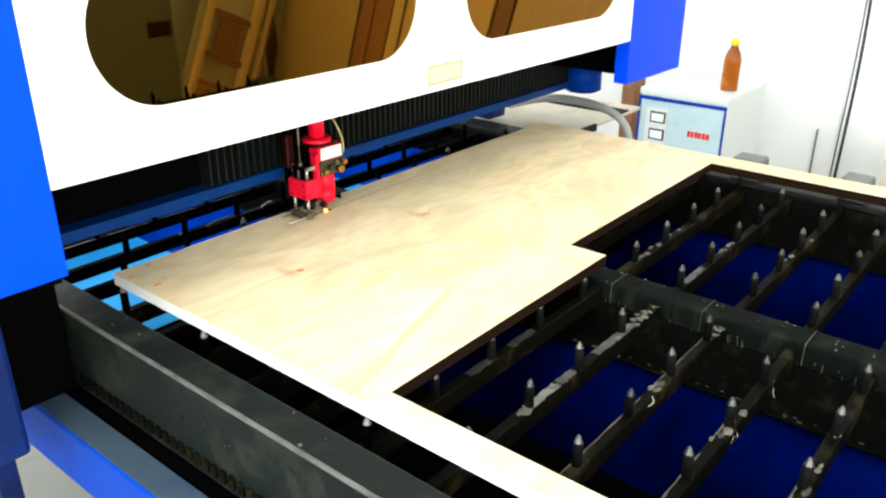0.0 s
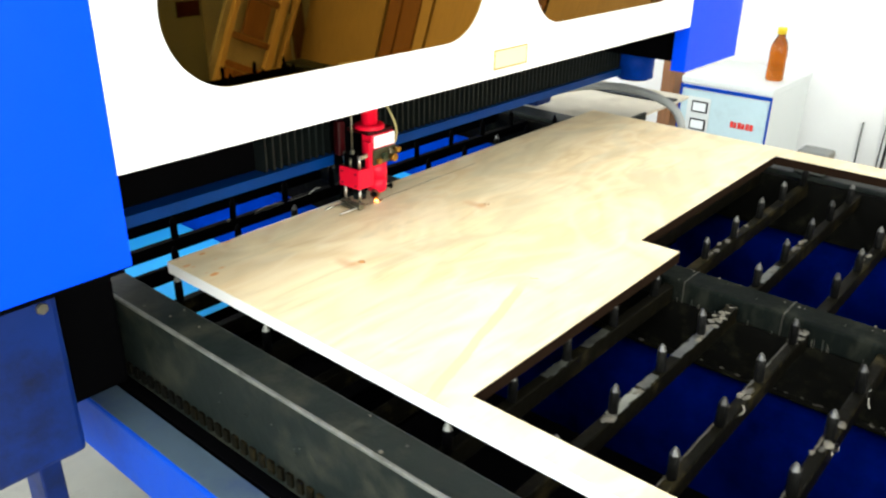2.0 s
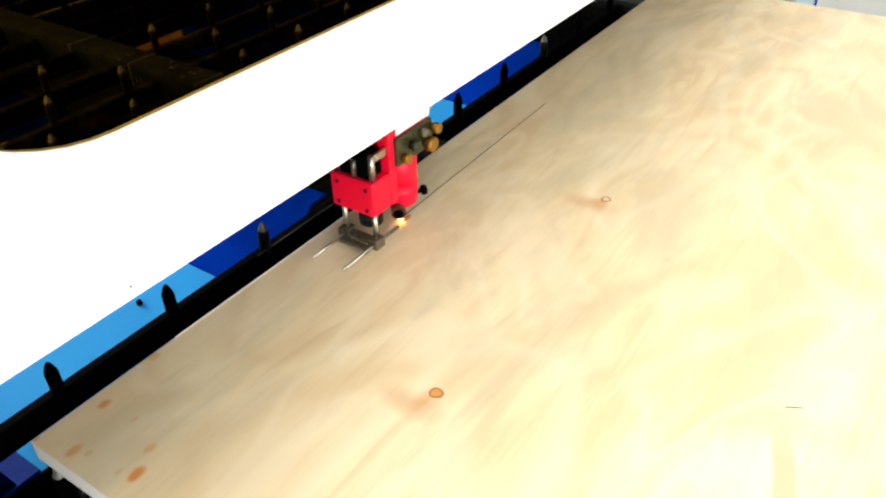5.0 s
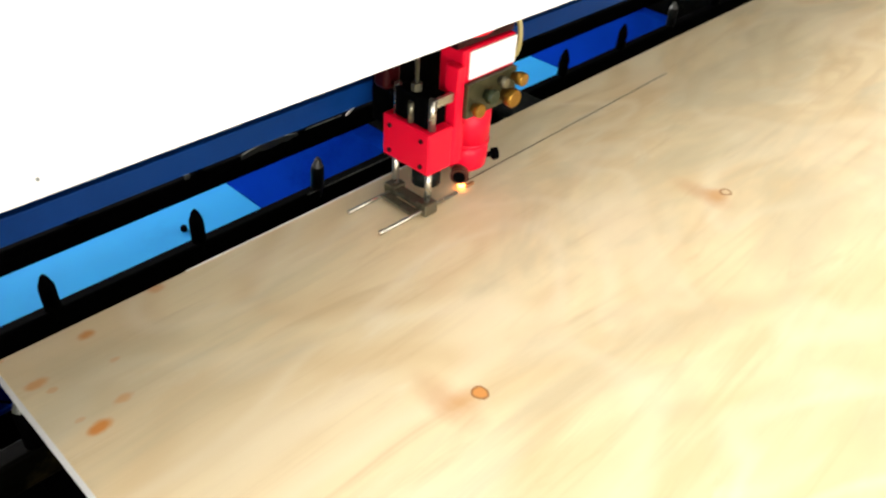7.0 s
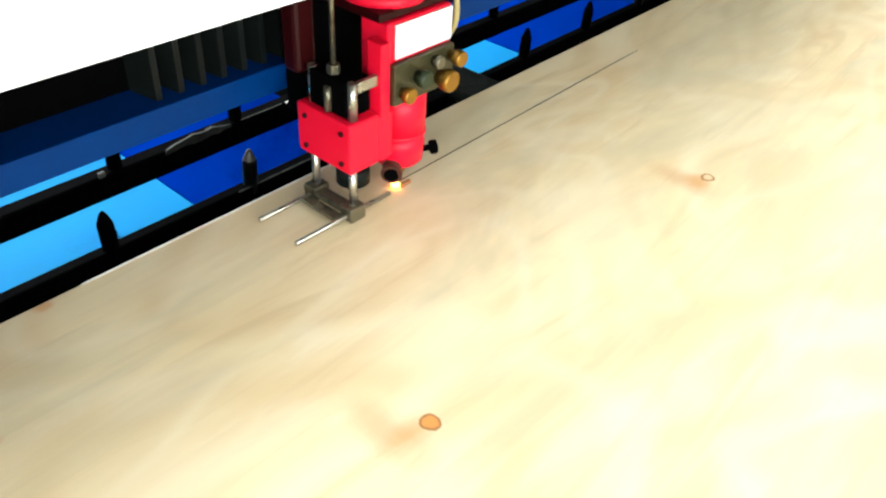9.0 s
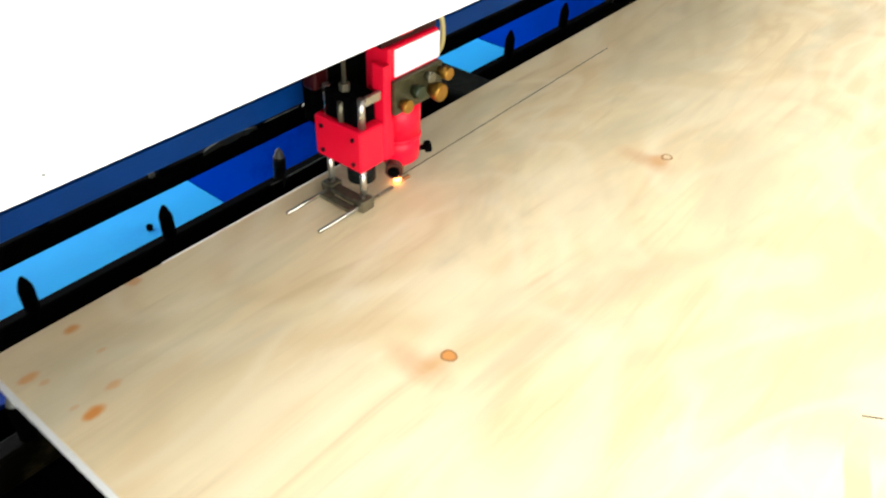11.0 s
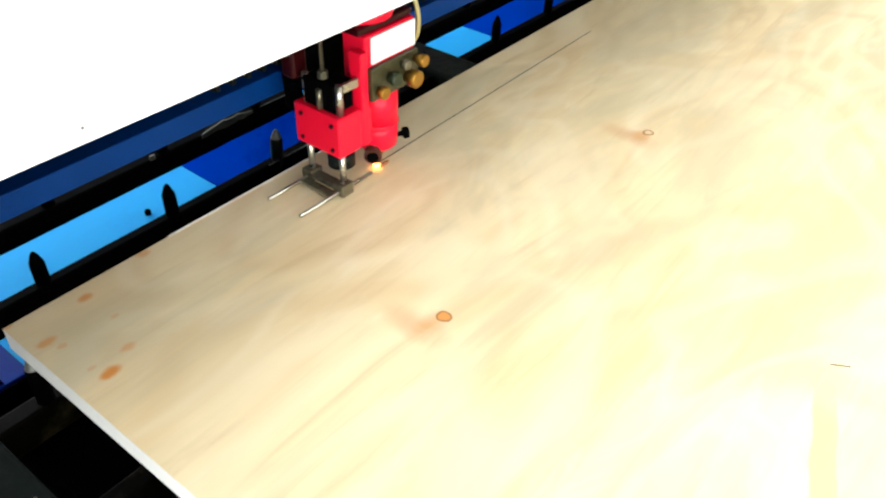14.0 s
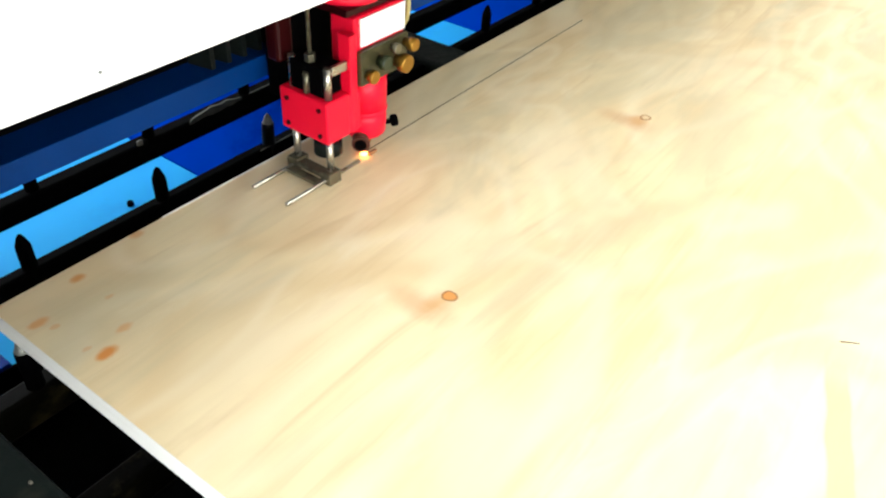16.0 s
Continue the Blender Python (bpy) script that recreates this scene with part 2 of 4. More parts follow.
M = dict(
    ply=plywood(),
    # edge colour whitened to carry the glare on the sheet's side
    ply_edge=mat("plywood_edge", (0.95, 0.92, 0.84), 0.6, grain=0.12, scale=220, stretch=(0.05, 0.05, 4)),
    char=mat("charred_cut", (0.012, 0.006, 0.003), 0.9, grain=0.5, scale=90, spec=0.05),
    kerf=mat("burnt_kerf", (0.06, 0.04, 0.025), 0.9, grain=0.4, scale=200),
    white=mat("white_enamel", (0.86, 0.87, 0.84), 0.35, grain=0.02, scale=60, dirt=(0.62, 0.6, 0.52), dirt_amount=0.05, dirt_scale=3),
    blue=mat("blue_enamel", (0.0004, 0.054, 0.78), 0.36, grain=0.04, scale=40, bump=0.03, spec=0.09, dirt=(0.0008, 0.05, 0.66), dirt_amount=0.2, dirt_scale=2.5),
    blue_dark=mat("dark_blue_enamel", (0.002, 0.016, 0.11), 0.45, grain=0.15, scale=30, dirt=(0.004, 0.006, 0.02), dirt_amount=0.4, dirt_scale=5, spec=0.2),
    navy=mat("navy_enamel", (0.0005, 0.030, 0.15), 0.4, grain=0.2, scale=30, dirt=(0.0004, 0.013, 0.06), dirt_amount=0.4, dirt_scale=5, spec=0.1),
    # blue enamel with a lower base colour
    rail_blue=mat("deep_blue_enamel", (0.0004, 0.046, 0.38), 0.45, grain=0.1, scale=40, bump=0.05, spec=0.08, dirt=(0.0006, 0.025, 0.21), dirt_amount=0.4, dirt_scale=6),
    pale_blue=mat("pale_blue_paint", (0.50, 0.66, 0.70), 0.4, grain=0.05, scale=40, dirt=(0.42, 0.55, 0.58), dirt_amount=0.25, dirt_scale=6),
    slate=mat("slate_blue_enamel", (0.0008, 0.004, 0.011), 0.4, grain=0.2, scale=30, dirt=(0.002, 0.008, 0.018), dirt_amount=0.3, dirt_scale=8, spec=0.06),
    # one blue sheet in shaded, half-lit and lit colours
    hopper=mat("shaded_blue_sheet", (0.0, 0.004, 0.080), 0.7, grain=0.2, scale=20, dirt=(0.0, 0.0004, 0.010), dirt_amount=0.75, dirt_scale=4, spec=0.0),
    hopper_shaded=mat("dark_shaded_sheet", (0.0001, 0.0007, 0.020), 0.8, grain=0.4, scale=20, dirt=(0.0004, 0.0004, 0.001), dirt_amount=0.4, dirt_scale=6, spec=0.0),
    hopper_half_lit=mat("half_lit_blue_sheet", (0.0, 0.050, 0.46), 0.65, grain=0.08, scale=20, dirt=(0.0, 0.016, 0.20), dirt_amount=0.45, dirt_scale=4, spec=0.0),
    tray=mat("lit_blue_sheet", (0.035, 0.50, 1.0), 0.6, grain=0.05, scale=25, dirt=(0.035, 0.42, 0.9), dirt_amount=0.2, dirt_scale=7, spec=0.05),
    iron=mat("blackened_iron", (0.0055, 0.0088, 0.0072), 0.55, metal=0.0, grain=0.5, scale=50, bump=0.6, dirt=(0.028, 0.029, 0.019), dirt_amount=0.42, dirt_scale=14, spec=0.15),
    stained=mat("stained_iron", (0.003, 0.0045, 0.0035), 0.75, metal=0.0, grain=0.6, scale=70, bump=0.7, dirt=(0.018, 0.0195, 0.0135), dirt_amount=0.42, dirt_scale=26, stretch=(1, 1, 0.35), spec=0.05),
    rusty=mat("rusty_dark_iron", (0.0022, 0.0022, 0.0014), 0.7, metal=0.0, grain=0.6, scale=70, bump=0.7, dirt=(0.016, 0.0155, 0.008), dirt_amount=0.3, dirt_scale=30, spec=0.06),
    dust=mat("dusty_slate_top", (0.040, 0.068, 0.095), 0.7, grain=0.3, scale=40, dirt=(0.02, 0.042, 0.10), dirt_amount=0.4, dirt_scale=9),
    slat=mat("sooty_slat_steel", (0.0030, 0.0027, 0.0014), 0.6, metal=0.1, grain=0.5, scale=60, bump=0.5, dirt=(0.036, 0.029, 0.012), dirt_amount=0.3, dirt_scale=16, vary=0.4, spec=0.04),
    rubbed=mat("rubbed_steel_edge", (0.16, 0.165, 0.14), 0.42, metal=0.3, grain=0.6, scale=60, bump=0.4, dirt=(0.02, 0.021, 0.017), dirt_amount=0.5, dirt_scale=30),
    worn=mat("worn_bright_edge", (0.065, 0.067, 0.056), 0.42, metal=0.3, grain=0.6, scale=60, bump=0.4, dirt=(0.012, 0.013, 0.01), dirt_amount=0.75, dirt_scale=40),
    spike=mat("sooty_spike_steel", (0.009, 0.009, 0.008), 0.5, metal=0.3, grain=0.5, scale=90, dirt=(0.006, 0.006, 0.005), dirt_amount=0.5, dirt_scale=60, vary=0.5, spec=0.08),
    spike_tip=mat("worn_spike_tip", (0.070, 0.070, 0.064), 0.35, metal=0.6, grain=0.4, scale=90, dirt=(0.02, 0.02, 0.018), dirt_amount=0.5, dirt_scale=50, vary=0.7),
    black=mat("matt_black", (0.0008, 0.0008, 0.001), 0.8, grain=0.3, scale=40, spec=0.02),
    bellows=mat("black_bellows_cloth", (0.0045, 0.0068, 0.006), 0.5, grain=0.3, scale=60, spec=0.18),
    red=mat("red_anodised", (0.80, 0.004, 0.030), 0.38, metal=0.0, grain=0.05, scale=60, spec=0.25),
    # red darkened for head parts in shadow; also a dull red strip
    red_dark=mat("dark_red_shade", (0.022, 0.0006, 0.0012), 0.4, metal=0.0, grain=0.1, scale=60, spec=0.2),
    steel=mat("bright_steel", (0.45, 0.43, 0.36), 0.28, metal=0.9, grain=0.1, scale=80),
    dull=mat("grey_steel", (0.20, 0.185, 0.125), 0.32, metal=0.75, grain=0.35, scale=60, dirt=(0.03, 0.028, 0.018), dirt_amount=0.45, dirt_scale=70),
    brass=mat("brass", (0.33, 0.17, 0.022), 0.32, metal=0.75, grain=0.3, scale=70, dirt=(0.06, 0.035, 0.008), dirt_amount=0.35, dirt_scale=60),
    scorched=mat("scorched_copper", (0.10, 0.030, 0.018), 0.45, metal=0.4, grain=0.4, scale=90, dirt=(0.012, 0.006, 0.004), dirt_amount=0.5, dirt_scale=60),
    olive=mat("tarnished_plate", (0.075, 0.07, 0.032), 0.35, metal=0.5, grain=0.3, scale=50, dirt=(0.02, 0.02, 0.01), dirt_amount=0.45, dirt_scale=50),
    green=mat("dark_green_knob", (0.012, 0.022, 0.006), 0.35, grain=0.3, scale=40),
    label=mat("white_label", (0.9, 0.9, 0.9), 0.5, grain=0.01, scale=40),
    ochre=mat("ochre_print", (0.42, 0.30, 0.06), 0.6, grain=0.05, scale=40),
    yellow_tube=mat("yellowed_tube", (0.42, 0.36, 0.13), 0.35, grain=0.1, scale=50),
    grey=mat("grey_plastic", (0.13, 0.14, 0.125), 0.5, grain=0.1, scale=30),
    beige=mat("dusty_beige_metal", (0.58, 0.53, 0.42), 0.6, grain=0.2, scale=14, dirt=(0.36, 0.31, 0.22), dirt_amount=0.25, dirt_scale=5),
    hose=mat("grey_hose", (0.34, 0.35, 0.32), 0.5, grain=0.15, scale=60),
    cream=mat("cream_plate", (0.66, 0.60, 0.40), 0.5, grain=0.05, scale=40),
    slag=mat("grey_slag", (0.075, 0.068, 0.05), 0.5, grain=0.6, scale=80, bump=0.6, vary=0.6),
    lightgrey=mat("pale_grey_enamel", (0.70, 0.74, 0.72), 0.4, grain=0.03, scale=40),
    wall=mat("whitewashed_wall", (0.86, 0.87, 0.85), 0.85, grain=0.04, scale=9, bump=0.1, dirt=(0.74, 0.72, 0.64), dirt_amount=0.1, dirt_scale=2),
    floor=mat("grey_cement_floor", (0.30, 0.29, 0.25), 0.75, grain=0.15, scale=12, bump=0.2, dirt=(0.18, 0.17, 0.14), dirt_amount=0.4, dirt_scale=3),
    wood=mat("brown_timber", (0.30, 0.13, 0.05), 0.55, grain=0.35, scale=14, stretch=(6, 6, 0.6), vary=0.25),
    wood_pale=mat("pale_timber", (0.62, 0.42, 0.2), 0.55, grain=0.25, scale=14, stretch=(6, 6, 0.6), vary=0.2),
    amber=clear("amber_oil", (0.52, 0.13, 0.006), 0.05, 1.4),
    cap=mat("yellow_cap", (0.85, 0.62, 0.02), 0.4, grain=0.03, scale=40),
    red_print=mat("red_print", (0.75, 0.04, 0.03), 0.5, grain=0.03, scale=40),
    screen=mat("meter_window", (0.85, 0.9, 0.9), 0.2, grain=0.02, scale=40),
    cable=mat("black_cable", (0.012, 0.012, 0.012), 0.5, grain=0.2, scale=40),
    spark=glow("spark_glow", (1.0, 0.32, 0.07), 11.0),
    tinted=mat("brown_tinted_acrylic", (0.25, 0.155, 0.032), 0.02, metal=1.0, grain=0.05, scale=3),
)


# ---- mesh helpers ----
def finish(bm, bevel=0.0, smooth=False):
    if bevel:
        bmesh.ops.bevel(bm, geom=[e for e in bm.edges if e.calc_face_angle(0) > 0.6], offset=bevel, segments=2, affect="EDGES", profile=0.5)
    if smooth:
        for fc in bm.faces:
            fc.smooth = True
    bmesh.ops.recalc_face_normals(bm, faces=bm.faces)
    return bm


def add_box(bm, x0, x1, y0, y1, z0, z1):
    m = Matrix.Translation(((x0 + x1) / 2, (y0 + y1) / 2, (z0 + z1) / 2)) @ Matrix.Diagonal((abs(x1 - x0), abs(y1 - y0), abs(z1 - z0), 1))
    bmesh.ops.create_cube(bm, size=1, matrix=m)
    return bm


def box(x0, x1, y0, y1, z0, z1, bevel=0.0):
    return finish(add_box(bmesh.new(), x0, x1, y0, y1, z0, z1), bevel)


def add_rod(bm, a, c, r0, r1=None, seg=16):
    a, c = Vector(a), Vector(c)
    d = c - a
    m = Matrix.Translation((a + c) / 2) @ d.to_track_quat("Z", "Y").to_matrix().to_4x4()
    bmesh.ops.create_cone(bm, cap_ends=True, segments=seg, radius1=r0, radius2=r0 if r1 is None else r1, depth=d.length, matrix=m)
    return bm


def rod(a, c, r0, r1=None, seg=16, smooth=True):
    bm = add_rod(bmesh.new(), a, c, r0, r1, seg)
    for fc in bm.faces:
        fc.smooth = smooth and len(fc.verts) == 4
    return bm


def lathe(profile, seg=24, at=(0, 0, 0)):
    """Turned shape round z from (radius, z) pairs."""
    bm = bmesh.new()
    rings = [[bm.verts.new((at[0] + r * math.cos(2 * math.pi * k / seg), at[1] + r * math.sin(2 * math.pi * k / seg), at[2] + z)) for k in range(seg)] for r, z in profile]
    for p, q in zip(rings, rings[1:]):
        for k in range(seg):
            bm.faces.new((p[k], p[(k + 1) % seg], q[(k + 1) % seg], q[k])).smooth = True
    bm.faces.new(rings[0][::-1])
    bm.faces.new(rings[-1])
    bmesh.ops.recalc_face_normals(bm, faces=bm.faces)
    return bm


def prism(outline, axis, lo, hi, bevel=0.0):
    """A flat outline of 2D points drawn out along an axis (0 x, 1 y, 2 z)."""
    bm = bmesh.new()

    def place(p, h):
        v = list(p)
        v.insert(axis, h)
        return v
    a = [bm.verts.new(place(p, lo)) for p in outline]
    c = [bm.verts.new(place(p, hi)) for p in outline]
    bm.faces.new(a)
    bm.faces.new(c[::-1])
    for k in range(len(a)):
        j = (k + 1) % len(a)
        bm.faces.new((a[k], a[j], c[j], c[k]))
    return finish(bm, bevel)


def tube(points, r, name, material, parent, label=""):
    """A bent hose or cable along smooth points."""
    cu = bpy.data.curves.new(name, "CURVE")
    cu.dimensions, cu.bevel_depth, cu.bevel_resolution, cu.resolution_u = "3D", r, 3, 8
    sp = cu.splines.new("NURBS")
    sp.points.add(len(points) - 1)
    for p, q in zip(sp.points, points):
        p.co = (*q, 1)
    sp.use_endpoint_u, sp.order_u = True, 3
    tmp = bpy.data.objects.new(name, cu)
    scene.collection.objects.link(tmp)
    me = bpy.data.meshes.new_from_object(tmp)
    me.name = name
    bpy.data.objects.remove(tmp)
    for p in me.polygons:
        p.use_smooth = True
    me.materials.clear()
    me.materials.append(material)
    ob = new(name, me)
    if parent:
        ob.parent = parent
    if label:
        ob["label"] = label
    return ob


def part(name, bm, material, parent=None, label=""):
    me = bpy.data.meshes.new(name)
    bm.to_mesh(me)
    bm.free()
    me.materials.append(material)
    ob = new(name, me)
    if parent is not None:
        ob.parent = parent
        ob.matrix_parent_inverse = Matrix()
    if label:
        ob["label"] = label
    return ob


def thing(name, at, label, category, group="", kind=""):
    ob = new(name)
    ob.empty_display_size = 0.05
    ob.location = at
    return tagged(ob, label, category, group, kind)


def shift(bm, v):
    bmesh.ops.translate(bm, verts=bm.verts, vec=v)
    return bm


# ---- the room ----
tagged(part("floor", box(X0 - 0.2, X1 + 0.2, Y0 - 0.2, Y1 + 0.2, -0.15, 0.0), M["floor"]), "worn grey cement workshop floor", "floor", kind="structure")
# unseen ceiling, added to close the room; its gap admits a fill lamp
roof = bmesh.new()
for x0, x1, y0, y1 in ((X0, -0.7, Y0, Y1), (2.5, X1, Y0, Y1), (-0.7, 2.5, Y0, -2.6), (-0.7, 2.5, -0.4, Y1)):
    add_box(roof, x0, x1, y0, y1, H, H + 0.15)
tagged(part("ceiling", roof, M["wall"]), "unseen whitewashed ceiling with an assumed roof opening", "ceiling", kind="structure")
tagged(part("wall_east", box(X1, X1 + 0.2, Y0 - 0.2, Y1 + 0.2, 0, H + 0.15), M["wall"]), "bright whitewashed wall behind the machine", "wall", kind="structure")


def wall_with_opening(name, axis, at, lo, hi, a, c, z0, z1, label):
    """A wall across axis at `at` (0.2 thick) from lo to hi, with an opening a..c, z0..z1."""
    bm = bmesh.new()
    for s, e, zl, zh in ((lo, a, 0, H + 0.15), (c, hi, 0, H + 0.15), (a, c, z1, H + 0.15), (a, c, 0, z0)):
        if e - s > 0.01 and zh - zl > 0.01:
            if axis == 0:
                add_box(bm, at, at + 0.2, s, e, zl, zh)
            else:
                add_box(bm, s, e, at, at + 0.2, zl, zh)
    return tagged(part(name, bm, M["wall"]), label, "wall", kind="structure")


# openings are assumed and out of view, cut to admit the fill lamps
wall_with_opening("wall_north", 1, Y1, X0, X1, -1.0, 1.4, 1.4, 2.6, "unseen whitewashed wall with an assumed rear opening")
wall_with_opening("wall_south", 1, Y0 - 0.2, X0, X1, -2.3, 0.3, 0, 2.7, "whitewashed wall behind the camera with an assumed wide opening")
wall_with_opening("wall_west", 0, X0 - 0.2, Y0 - 0.2, Y1 + 0.2, -2.1, 0.5, 1.2, 2.7, "unseen whitewashed wall with an assumed side opening")

# ---- the cutting machine: fixed bed ----
TOP = 0.85          # upper face of the plywood
PITCH = 0.1063      # slat to slat
ROW0 = 0.093        # y of the first slat behind the gantry

bed = thing("machine_bed", (0, 0, 0), "blackened steel bed of a laser cutter with spiked slats", "machine bed")
NEAR_X0, NEAR_X1 = -0.095, -0.043
NEAR_Z = 0.834      # upper face of the near side beam
END = -1.65         # open end of the bed


def side_beam(x0, x1, z0, z1, name, label):
    return part(name, box(x0, x1, END, 1.5, z0, z1, 0.004), M["iron"], bed, label)


near_beam = side_beam(NEAR_X0, NEAR_X1, 0.70, NEAR_Z, "side_beam", "sooty grey-green steel side beam")
# bright strip carries the highlight along the rubbed beam edge
part("worn_edge", box(NEAR_X0 - 0.0012, NEAR_X0 + 0.004, END, 1.5, NEAR_Z - 0.0035, NEAR_Z + 0.0012, 0.001), M["rubbed"], near_beam, "rubbed edge with a built-in highlight")
far_beam = side_beam(1.225, 1.30, 0.665, 0.80, "side_beam", "sooty steel side beam at the wall side")
cross = part("cross_beam", box(0.558, 0.612, END, 1.5, 0.762, 0.80, 0.004), M["stained"], bed, "stained steel cross beam")
for k in range(7):
    y = -1.19 + 0.155 * k
    part("weld_seam", box(0.5568, 0.6125, y, y + 0.0012, 0.764, 0.8006, 0.0004), M["slag"], cross)
drips = random.Random(23)
for i in range(54):
    y, z, ln = drips.uniform(-1.1, -0.25), drips.choice((0.763, 0.763, 0.772)), drips.uniform(0.003, 0.014)
    w = drips.uniform(0.0004, 0.0011)
    part("drip_streak", box(0.5572, 0.559, y, y + w, z, min(z + ln, 0.796)), M["slag" if i % 3 else "worn"], cross)
for i in range(40):
    x, y, r = drips.uniform(0.560, 0.610), drips.uniform(-1.1, -0.25), drips.uniform(0.0005, 0.0014)
    part("metal_chip", box(x - r, x + r * 2, y - r, y + r, 0.7995, 0.8008), M["slag"], cross)
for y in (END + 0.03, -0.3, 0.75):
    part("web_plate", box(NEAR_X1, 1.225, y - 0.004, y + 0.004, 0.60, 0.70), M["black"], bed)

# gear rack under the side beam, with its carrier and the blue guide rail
# black plate added to keep the gap below the beam dark
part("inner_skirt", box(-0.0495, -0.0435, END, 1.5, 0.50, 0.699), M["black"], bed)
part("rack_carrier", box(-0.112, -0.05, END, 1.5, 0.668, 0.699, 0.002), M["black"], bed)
# one rack in two tones: lighter where light reaches it, darker beyond
teeth, dim_teeth = bmesh.new(), bmesh.new()
for k in range(172):
    y = END + 0.012 + k * 0.018
    add_box(teeth if y > -0.17 else dim_teeth, -0.0995, -0.0957, y, y + 0.010, 0.714, 0.732)
tagged(part("rack_tooth", dim_teeth, M["slat"], bed, "gear rack teeth in the unlit tone"), kind="stuff")
tagged(part("rack_tooth", teeth, M["rusty"], bed, "gear rack teeth in the lit tone"), kind="stuff")
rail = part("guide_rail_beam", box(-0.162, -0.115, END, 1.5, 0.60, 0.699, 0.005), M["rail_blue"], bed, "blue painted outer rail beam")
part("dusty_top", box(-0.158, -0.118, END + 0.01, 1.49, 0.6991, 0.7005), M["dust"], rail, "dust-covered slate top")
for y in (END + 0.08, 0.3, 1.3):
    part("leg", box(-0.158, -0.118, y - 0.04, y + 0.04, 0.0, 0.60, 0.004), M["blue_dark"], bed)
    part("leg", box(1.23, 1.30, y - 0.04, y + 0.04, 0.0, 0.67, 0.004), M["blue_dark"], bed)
for y in np.arange(END + 0.1, 0.1, 0.31):
    part("screw", rod((NEAR_X0 + 0.001, y, 0.775), (NEAR_X0 - 0.003, y, 0.775), 0.003, seg=10), M["iron"], bed)

# folded hopper sheets under the slats
def sheet_metal(name, profile, y0, y1, material, label):
    """A bent sheet whose cross-section in x and z is drawn out along y."""
    bm = bmesh.new()
    up = [[bm.verts.new((x, y, z)) for x, z in profile] for y in (y0, y1)]
    dn = [[bm.verts.new((x, y, z - 0.004)) for x, z in profile] for y in (y0, y1)]
    n = len(profile)
    for k in range(n - 1):
        bm.faces.new((up[0][k], up[0][k + 1], up[1][k + 1], up[1][k]))
        bm.faces.new((dn[0][k], dn[1][k], dn[1][k + 1], dn[0][k + 1]))
    for s in (0, 1):
        for k in range(n - 1):
            bm.faces.new((up[s][k], dn[s][k], dn[s][k + 1], up[s][k + 1]))
    for k in (0, n - 1):
        bm.faces.new((up[0][k], up[1][k], dn[1][k], dn[0][k]))
    ob = part(name, finish(bm), material, bed, label)
    for p in ob.data.polygons:
        p.use_smooth = n > 5 and abs(p.normal.y) < 0.5
    return ob


# light and shade under the slats are put into the sheet colours
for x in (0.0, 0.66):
    sheet_metal("hopper_sheet", [(x + 0.470, 0.50), (x + 0.471, 0.55), (x + 0.474, 0.585), (x + 0.480, 0.612), (x + 0.491, 0.635), (x + 0.507, 0.652), (x + 0.529, 0.664), (x + 0.553, 0.669)], END, 0.216, M["hopper"], "hopper sheet in a shaded deep blue")
    sheet_metal("hopper_floor", [(x - 0.04, 0.66), (x + 0.03, 0.52), (x + 0.471, 0.498)], END, 0.216, M["black"], "hopper floor coloured black for its shade")
    sheet_metal("hopper_sheet", [(x + 0.411, 0.60), (x + 0.515, 0.70), (x + 0.545, 0.70)], 0.22, 1.5, M["hopper_half_lit"], "hopper sheet in a half-lit blue")
    sheet_metal("tray", [(x + 0.045, 0.60), (x + 0.41, 0.598)], 0.22, 1.5, M["tray"], "collecting tray in a lit light blue")
    sheet_metal("tray_side", [(x - 0.04, 0.69), (x + 0.0445, 0.6005)], 0.22, 1.5, M["hopper_shaded"], "tray side in a shaded navy")
    # deep blue plate added over the tray corner to darken it
    part("corner_gusset", box(x - 0.03, x + 0.065, 0.217, 0.62, 0.6002, 0.606, 0.001), M["rail_blue"], bed, "deep blue plate that darkens the tray corner")
# black plate added to hide the floor seen beneath the tray
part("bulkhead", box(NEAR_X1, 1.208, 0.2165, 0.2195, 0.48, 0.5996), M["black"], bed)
part("tray_stud", lathe([(0.0042, 0.0), (0.0042, 0.005), (0.003, 0.0065)], 10, (0.310, 0.364, 0.599)), M["black"], bed, "small dark stud on the tray")
part("beam_web", box(0.560, 0.610, END, 1.5, 0.64, 0.7615), M["rusty"], bed, "stained beam web")
part("web_flange", box(0.549, 0.5595, END, 0.216, 0.6695, 0.6745, 0.001), M["rusty"], bed, "crusted lower flange")
part("beam_web", box(1.208, 1.224, END, 1.5, 0.64, 0.79), M["rusty"], bed, "stained beam web")

